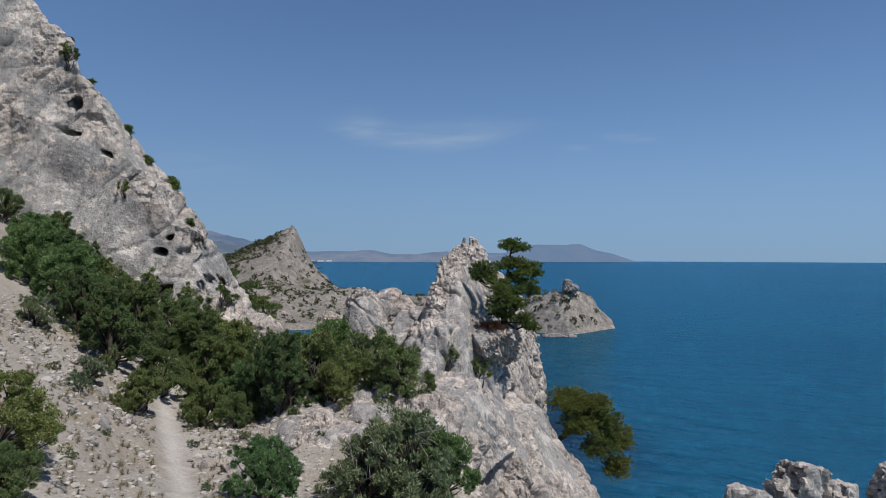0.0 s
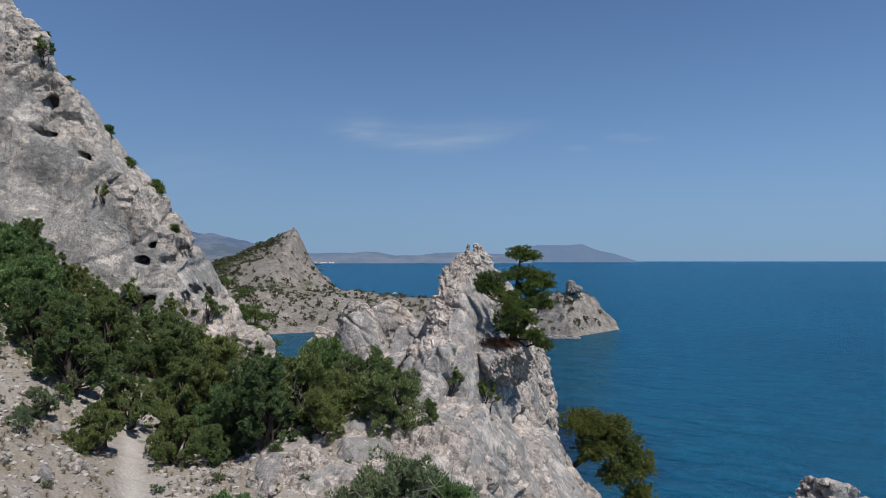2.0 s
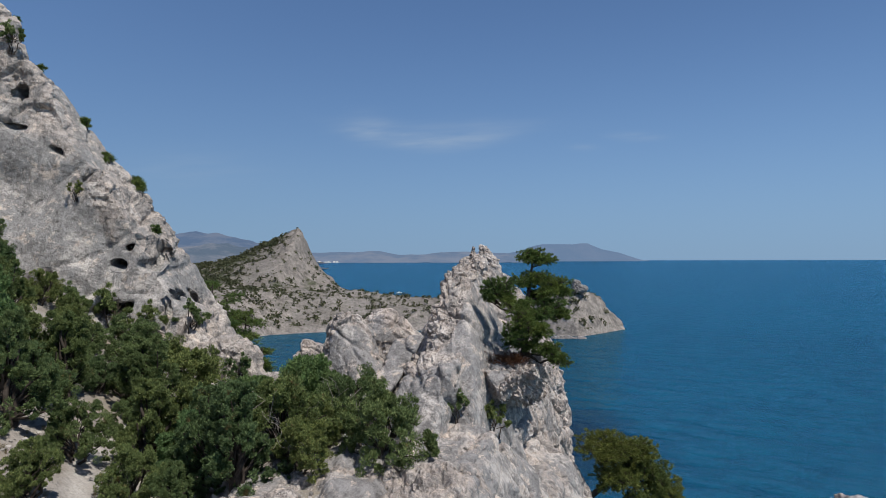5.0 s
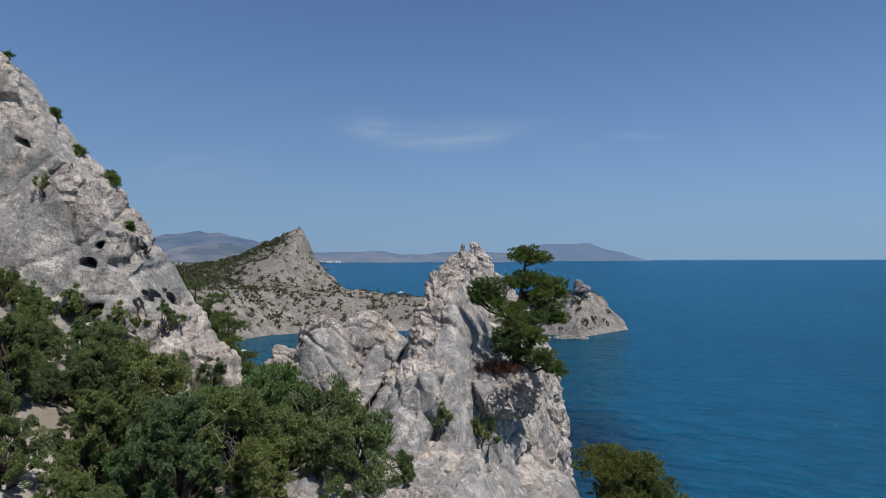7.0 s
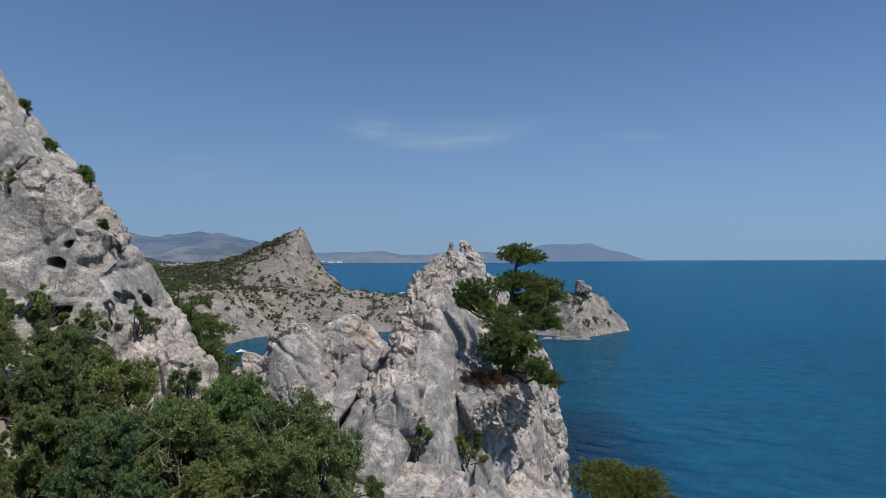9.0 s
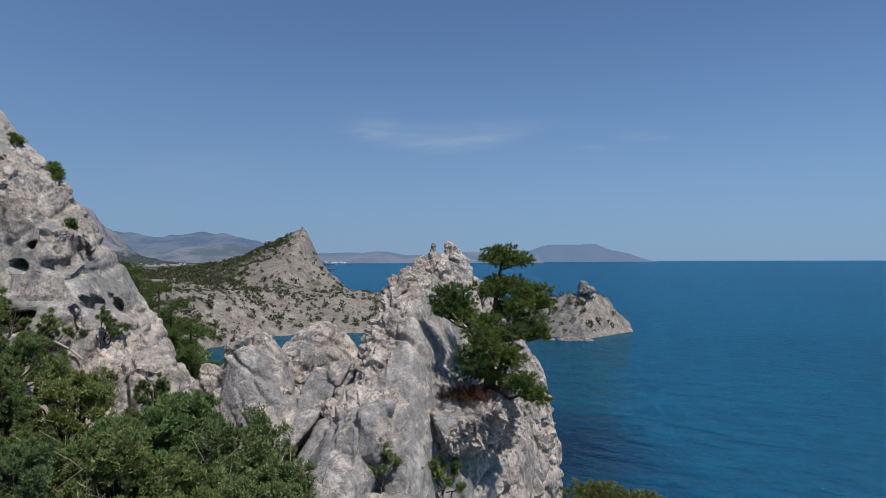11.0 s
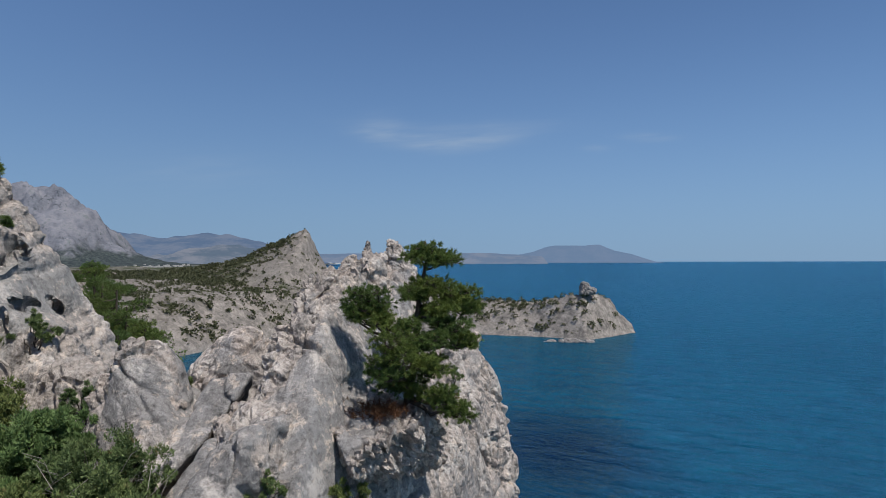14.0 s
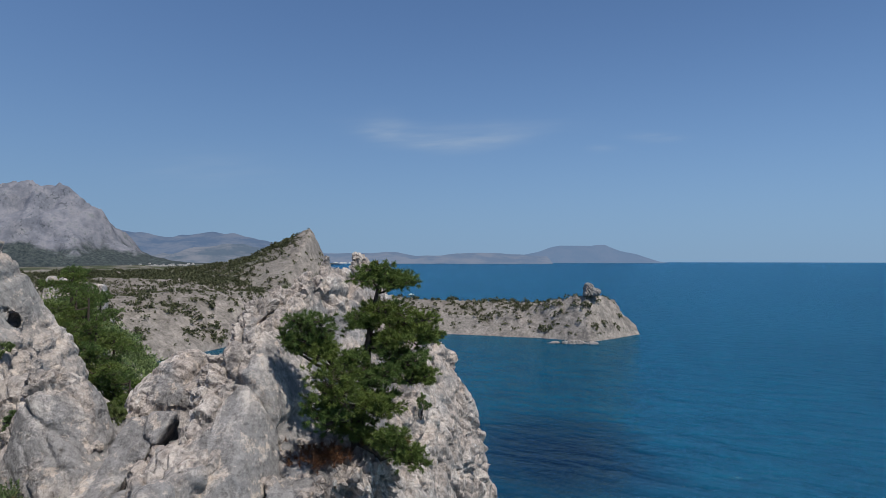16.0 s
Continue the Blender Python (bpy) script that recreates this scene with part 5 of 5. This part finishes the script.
def build_pines():
    pine("pine_tree", [(3.8, 37.9, 54.6), (3.95, 37.5, 55.8), (4.15, 37.6, 57.0), (4.2, 37.8, 58.2), (4.3, 38.0, 59.1), (4.5, 38.1, 60.1)], [0.17, 0.15, 0.13, 0.10, 0.075, 0.04],
         [((4.3, 38.1, 60.25), (0.75, 0.8, 0.42), 0.95), ((4.95, 38.1, 60.1), (0.75, 0.7, 0.38), 0.92), ((4.65, 37.9, 59.15), (0.95, 0.9, 0.45), 0.72), ((5.55, 37.8, 58.85), (0.8, 0.8, 0.48), 0.68), ((5.95, 37.8, 58.5), (0.45, 0.5, 0.3), 0.66),
          ((2.65, 37.1, 58.75), (0.9, 0.8, 0.62), 0.45), ((3.05, 36.9, 58.2), (0.6, 0.6, 0.5), 0.42), ((3.55, 36.0, 57.4), (0.85, 0.75, 0.75), 0.35), ((3.35, 36.0, 56.75), (0.65, 0.6, 0.55), 0.3),
          ((5.2, 37.5, 57.85), (0.8, 0.8, 0.55), 0.5), ((5.75, 37.5, 57.5), (0.6, 0.6, 0.4), 0.48), ((4.55, 38.1, 58.3), (0.6, 0.6, 0.4), 0.6), ((4.1, 37.5, 58.95), (0.5, 0.5, 0.32), 0.72), ((4.4, 36.5, 57.0), (0.6, 0.6, 0.42), 0.35), ((4.95, 36.6, 55.95), (0.7, 0.7, 0.45), 0.18), ((5.0, 37.3, 58.5), (0.6, 0.55, 0.35), 0.6), ((3.9, 36.9, 57.95), (0.55, 0.5, 0.38), 0.5), ((5.5, 36.8, 55.45), (0.62, 0.6, 0.42), 0.16), ((4.1, 36.9, 56.1), (0.6, 0.5, 0.45), 0.3), ((2.3, 37.2, 58.35), (0.5, 0.5, 0.4), 0.45), ((4.6, 37.0, 57.5), (0.8, 0.6, 0.5), 0.45), ((3.5, 37.2, 56.2), (0.7, 0.5, 0.5), 0.3), ((4.7, 37.2, 56.7), (0.7, 0.6, 0.45), 0.35)],
         PINE, "wind-shaped pine with flat green pads on the rock face", 31, 230, 42, 0.12, 0.018)
    pine("pine_tree", [(6.2, 40.4, 46.4), (7.8, 40.4, 47.8), (9.0, 40.6, 48.6), (10.3, 40.8, 49.0)], [0.2, 0.16, 0.12, 0.06],
         [((8.2, 40.0, 50.4), (1.4, 1.5, 0.8), 0.5), ((9.7, 40.2, 50.0), (1.6, 1.5, 0.9), 0.7), ((10.8, 40.6, 48.9), (1.4, 1.4, 0.9), 0.9), ((11.7, 41.0, 47.7), (1.2, 1.3, 0.9), 1.0), ((8.9, 39.6, 49.0), (1.4, 1.2, 0.9), 0.6), ((10.4, 40.0, 47.4), (1.4, 1.2, 0.9), 0.85), ((11.6, 40.6, 46.0), (1.1, 1.1, 0.8), 1.0)],
         OLIVE_PINE, "broad olive-green pine leaning out over the sea", 32, 170, 42, 0.17, 0.028)
    valley = [(-16.0, 62.4, 0.9), (-17.8, 63.6, 1.1), (-20.2, 65.5, 1.1), (-22.6, 68.5, 1.15), (-25.8, 72.0, 1.1), (-30.0, 78.0, 1.1), (-36.0, 88.0, 1.1), (-42.0, 98.0, 1.0), (-19.0, 61.0, 0.8), (-46.0, 110.0, 0.9)]
    for i, (x, y, s) in enumerate(valley):
        z = float(ground_z(np.array([x]), np.array([y]))[0])
        g = np.random.default_rng(70 + i)
        pads = [((x + g.normal(0, 1.0), y + g.normal(0, 1.0), z + h * s), ((1.7 - 0.12 * h) * s, 1.5 * s, 0.55 * s), min(1.0, h / 5.4)) for h in (1.2, 1.8, 2.5, 3.2, 3.9, 4.6, 5.2)]
        pine("pine_tree", [(x, y, z - 0.3), (x + 0.2, y, z + 2.0 * s), (x, y + 0.1, z + 3.8 * s), (x + 0.1, y, z + 5.2 * s)], [0.2, 0.16, 0.1, 0.05], pads, PINE, "pine in the gully behind the cliff foot", 40 + i, 40, 20, 0.24, 0.035, "pines in the gully")
    crest = [(-30.1, 53.6, 0.6), (-27.1, 54.9, 0.75), (-25.3, 54.8, 0.8), (-24.2, 56.6, 1.1), (-21.6, 54.4, 0.6), (-31.6, 53.6, 0.4)]
    for i, (x, y, s) in enumerate(crest):
        z, s = top_of(CLIFF_FACE, x, y, 60.0) - 0.3, s * 0.85
        g = np.random.default_rng(90 + i)
        pads = [((x + g.normal(0.15, 0.35) * s, y + g.normal(0, 0.4) * s, z + h * s), (0.75 * s, 0.7 * s, 0.36 * s), min(1.0, h / 1.5)) for h in (0.35, 0.6, 0.9, 1.2)]
        pine("crest_pine", [(x, y, z - 0.5), (x + 0.1, y, z + 0.4 * s), (x + 0.25, y, z + 1.1 * s)], [0.1, 0.08, 0.04], pads, PINE, "small pine clinging to the cliff crest", 60 + i, 80, 24, 0.2, 0.028, "pines on the crest")


def build_dead_trunk():
    rng = np.random.default_rng(44)
    y = face_of(CLIFF_FACE, -19.5, 55.2, 48.0) - 0.25
    root = tagged(new("dead_trunk"), "bleached dead juniper trunk fallen at the cliff foot", "dead tree")
    path = [(-21.2, y - 0.2, 55.9), (-20.4, y - 0.5, 55.55), (-19.6, y - 0.5, 55.45), (-18.8, y - 0.4, 55.0), (-18.2, y - 0.2, 54.4)]
    part("stem", mesh_from("stem", *tube(path, [0.03, 0.04, 0.055, 0.065, 0.075], 7), DEADWOOD), root)
    for k in range(4):
        p = path[k]
        part("branch", mesh_from("branch", *tube(crooked(p, (p[0] + rng.normal(0, 0.5), p[1] - 0.2, p[2] + rng.uniform(0.3, 0.8)), rng, 4, 0.12), np.linspace(0.035, 0.008, 5), 5), DEADWOOD), root)


build_shrubs()
build_dead_trunk()
build_pines()


# ---- loose stones and grass ----
def stone_arrays(n, rng, where, small, large):
    """Loose angular stones on the ground."""
    me = bmesh.new()
    bmesh.ops.create_icosphere(me, subdivisions=1, radius=1)
    v0 = np.array([v.co[:] for v in me.verts])
    f0 = np.array([[v.index for v in f.verts] for f in me.faces])
    me.free()
    x, y = where(n, rng)
    z = ground_z(x, y)
    size = small + (large - small) * rng.random(n) ** 4
    v = v0[None] * rng.uniform(0.65, 1.25, (n, len(v0), 1)) * (size[:, None] * np.stack((rng.uniform(0.8, 1.4, n), rng.uniform(0.8, 1.4, n), rng.uniform(0.45, 0.8, n)), 1))[:, None, :]
    a = rng.uniform(0, 6.28, n)
    ca, sa = np.cos(a)[:, None], np.sin(a)[:, None]
    v = np.stack((v[..., 0] * ca - v[..., 1] * sa, v[..., 0] * sa + v[..., 1] * ca, v[..., 2]), 2)
    v += np.stack((x, y, z + size * 0.15), 1)[:, None, :]
    f = f0[None] + (np.arange(n) * len(v0))[:, None, None]
    return v.reshape(-1, 3), f.reshape(-1, 3)


def build_stones():
    rng = np.random.default_rng(5)

    def slope(n, g):
        return g.uniform(-21, -3.5, n), g.uniform(14, 33, n)

    def off_trail(n, g):
        x, y = slope(n * 2, g)
        far = trail_distance(x, y) > 0.5 + 0.3 * g.random(n * 2)
        return x[far][:n], y[far][:n]

    v, f = stone_arrays(12000, rng, off_trail, 0.018, 0.11)
    thing("scree", mesh_from("scree", v, f, SCREE, False), "loose pale limestone scree on the slope", "stones", kind="stuff")
    tips = np.array([(3.2, 36.6, 55.55)]) + rng.normal(0, 1, (160, 3)) * np.array((0.45, 0.35, 0.10))
    v, f = needles(tips, np.tile((0.1, -0.2, 0.6), (160, 1)), 14, 0.16, 0.02, rng)
    thing("fallen_needles", mesh_from("fallen_needles", v, f, DEADNEEDLE, False), "reddish brown dead needles caught under the pine", "needles", kind="stuff")
    n, blades = 900, 44
    x, y = rng.uniform(-19, -6, n), rng.uniform(14, 31, n)
    keep = trail_distance(x, y) > 0.55
    x, y = x[keep], y[keep]
    tips = np.stack((x, y, ground_z(x, y) + 0.12), 1)
    v, f = needles(tips, np.tile((0.0, 0.0, 1.0), (len(x), 1)), blades, 0.17, 0.010, rng)
    thing("dry_grass", mesh_from("dry_grass", v, f, DRYGRASS, False), "tufts of dry brown grass between the stones", "grass", kind="stuff")


def build_large_stones():
    """Stones large enough to be told apart, each by itself."""
    rng = np.random.default_rng(15)
    kinds = []
    for i in range(6):
        bm = bmesh.new()
        bmesh.ops.create_icosphere(bm, subdivisions=1, radius=1)
        for v in bm.verts:
            v.co *= rng.uniform(0.7, 1.2)
            v.co.z *= 0.6
        me = bpy.data.meshes.new("stone")
        bm.to_mesh(me)
        bm.free()
        me.materials.append(SCREE)
        kinds.append(me)
    ground = bpy.data.objects["ground"]
    x, y = rng.uniform(-19, -3.5, 420), rng.uniform(16, 31, 420)
    far = trail_distance(x, y) > 0.75
    x, y = x[far][:260], y[far][:260]
    z = ground_z(x, y)
    for i in range(len(x)):
        ob = new("stone", kinds[i % 6])
        ob.parent = ground
        s = 0.06 + 0.14 * rng.random() ** 2
        ob.matrix_basis = pose(x[i], y[i], z[i] + s * 0.1, rng.uniform(-20, 20), rng.uniform(-20, 20), rng.uniform(0, 360)) @ Matrix.Scale(s, 4)


def boulder(size, seed, spot, label):
    rng = np.random.default_rng(seed)
    cuts = [(tuple(unit(rng.normal(size=(1, 3)))[0]), None) for _ in range(9)]

    def field(p):
        d = blob(p, (0, 0, 0), (size * 1.1, size * 0.9, size * 0.75))
        for nrm, _ in cuts:
            d = np.maximum(d, p @ np.array(nrm, np.float32) - size * 0.62)
        return d

    r = size * 1.4
    v, q = solid(field, (-r, -r, -r), (r, r, r), size / 9)
    v, fresh = weathered(v, q, size, 0.05 * size, 0.2 * size, 0.05 * size, seed)
    ob = thing("boulder", mesh_from("boulder", v, q, ROCK, True, {"fresh": fresh}), label, "rock", "boulders on the slope")
    ob.matrix_basis = stand(*spot, sink=-size * 0.2)
    return ob


def build_boulders():
    rng = np.random.default_rng(8)
    kinds = [boulder(0.55, 41, (-5.7, 25.2), "angular grey limestone boulder"), boulder(0.4, 42, (-7.6, 27.0), "angular grey limestone boulder"), boulder(0.3, 43, (-4.2, 26.0), "angular pale limestone boulder")]
    for i in range(38):
        x, y = (rng.uniform(-9, -2.5), rng.uniform(23, 29)) if i < 20 else (rng.uniform(-20, -10), rng.uniform(18, 30))
        if trail_distance(np.array([x]), np.array([y]))[0] < 0.7:
            continue
        copy_thing(kinds[i % 3], stand(x, y, rng.uniform(0.45, 1.0), rng.uniform(0, 360), -0.03))


build_stones()
build_boulders()
build_large_stones()


# ---- far scrub, boats, town ----
def build_scrub():
    """Dark bushes scattered over the far slopes."""
    rng = np.random.default_rng(12)
    n = 50000
    x, y = rng.uniform(-560, 125, n), rng.uniform(200, 900, n)
    p = np.stack((x, y, np.zeros(n)), 1)
    z = z0 = far_land(x[:, None], y[:, None]).ravel()
    thick = (0.42 + 1.1 * soft_step(fbm(p / 30, 4, 0.65, 81), -0.05, 0.4)) * (0.8 + 0.2 * soft_step(-x, -10, 90)) * (1 - 0.78 * soft_step(y, 700, 760) * soft_step(x, -330, -280)) + 0.45 * soft_step(y, 640, 760) * soft_step(-x, 225, 300) + 0.45 * soft_step(x, -20, 20) * soft_step(z0, 8, 18) + 1.0 * soft_step(y, 845, 875) * soft_step(-x, 216, 235)
    dx = far_land(x[:, None] + 2, y[:, None]).ravel() - z
    dy = far_land(x[:, None], y[:, None] + 2).ravel() - z
    ok = (z > 3.5) & (np.hypot(dx, dy) < 4.2) & (rng.random(n) < thick)
    x, y, z = x[ok], y[ok], z[ok]
    n = len(x)
    size = (0.5 + 2.1 * rng.random(n) ** 2.2) * (1 + 0.35 * soft_step(y, 640, 760))
    centres = np.stack((x, y, z + size * 0.45), 1)
    cs = np.concatenate([centres + rng.normal(0, 0.42, (n, 3)) * size[:, None] * np.array((1, 1, 0.6)) for _ in range(3)])
    rs = np.tile(size, 3) * 0.62
    long = np.repeat(rs, 9)
    v, f = leaves(cs, rs, 9, long * 1.0, long * 1.15, rng, 0.1)
    thing("scrub", mesh_from("scrub", v, f, SCRUB, False), "dark juniper scrub scattered on bare slopes", "bushes", kind="stuff")


def build_gully_scrub():
    """Low dark bushes on the slope behind the cliff foot."""
    rng = np.random.default_rng(29)
    n = 900
    x, y = rng.uniform(-66, -12, n), rng.uniform(60, 128, n)
    z = ground_z(x, y)
    ok = z > 30
    x, y, z = x[ok], y[ok], z[ok]
    size = 0.5 + 1.1 * rng.random(len(x)) ** 1.5
    cs = np.concatenate([np.stack((x, y, z + size * 0.5), 1) + rng.normal(0, 0.5, (len(x), 3)) * size[:, None] * np.array((1, 1, 0.6)) for _ in range(6)])
    rs = np.tile(size, 6) * 0.5
    long = np.repeat(rs, 40)
    v, f = leaves(cs, rs, 40, long * 0.42, long * 0.34, rng, 0.3)
    thing("gully_scrub", mesh_from("gully_scrub", v, f, JUNIPER, False), "dense dark green scrub in the gully behind the cliff", "bushes", kind="stuff")


def boat(x, y, size, turn, label):
    root = tagged(new("motorboat"), label, "boat")
    bm = bmesh.new()
    bmesh.ops.create_grid(bm, x_segments=8, y_segments=4, size=0.5)
    for v in bm.verts:
        t = v.co.x + 0.5
        w = (1 - t ** 2.5) * 0.36 + 0.02
        v.co = Vector((v.co.x, v.co.y * 2 * w, -0.16 * (1 - (v.co.y * 2) ** 2) + 0.12 + 0.08 * t))
    bmesh.ops.solidify(bm, geom=bm.faces[:], thickness=0.03)
    me = bpy.data.meshes.new("hull")
    bm.to_mesh(me)
    bm.free()
    me.materials.append(WHITE)
    part("hull", me, root)
    bm = bmesh.new()
    bmesh.ops.create_cube(bm, size=1, matrix=Matrix.Translation((-0.02, 0, 0.2)) @ Matrix.Diagonal((0.36, 0.3, 0.2, 1)))
    bmesh.ops.bevel(bm, geom=bm.edges[:], offset=0.05, segments=2, affect="EDGES")
    me = bpy.data.meshes.new("cabin")
    bm.to_mesh(me)
    bm.free()
    me.materials.append(WHITE)
    part("cabin", me, root)
    root.matrix_basis = pose(x, y, 0, 0, 0, turn) @ Matrix.Scale(size, 4)
    return root


def build_town():
    rng = np.random.default_rng(20)
    pieces = []
    cube = np.array([(a, b, c) for a in (-1, 1) for b in (-1, 1) for c in (0, 1)], float)
    faces = np.array([(0, 1, 3, 2), (4, 6, 7, 5), (0, 4, 5, 1), (2, 3, 7, 6), (1, 5, 7, 3), (0, 2, 6, 4)])
    for i in range(45):
        x = rng.uniform(-960, -700)
        pieces.append((cube * (rng.uniform(4, 12), 5, rng.uniform(3, 8)) + (x, 3985 + rng.uniform(-10, 10), 2), faces))
    thing("town", mesh_from("town", *join_arrays(pieces), PLASTER, False), "white houses of a far shore town", "town", kind="stuff")


def build_village():
    rng = np.random.default_rng(26)
    cube = np.array([(a, b, c) for a in (-1, 1) for b in (-1, 1) for c in (-1, 1)], float)
    faces = np.array([(0, 1, 3, 2), (4, 6, 7, 5), (0, 4, 5, 1), (2, 3, 7, 6), (1, 5, 7, 3), (0, 2, 6, 4)])
    x = np.concatenate((rng.uniform(-660, -600, 46), rng.uniform(-720, -640, 14)))
    y = rng.uniform(1330, 1430, len(x))
    z = np.maximum(massif_height(x[:, None], y[:, None]), far_land(x[:, None], y[:, None])).ravel()
    pieces = [(cube * (rng.uniform(1.2, 2.6), 2.0, rng.uniform(1.0, 1.8)) + (a, b, c + 0.8), faces) for a, b, c in zip(x, y, z)]
    thing("village", mesh_from("village", *join_arrays(pieces), VILLAGE, False), "pale houses of a village in the wooded valley", "town", kind="stuff")


build_scrub()
build_gully_scrub()
build_village()
boat(-128, 398, 6.0, 10, "white motorboat anchored in the bay")
boat(-76, 960, 9.0, 0, "white motorboat under way on the open sea")
build_town()
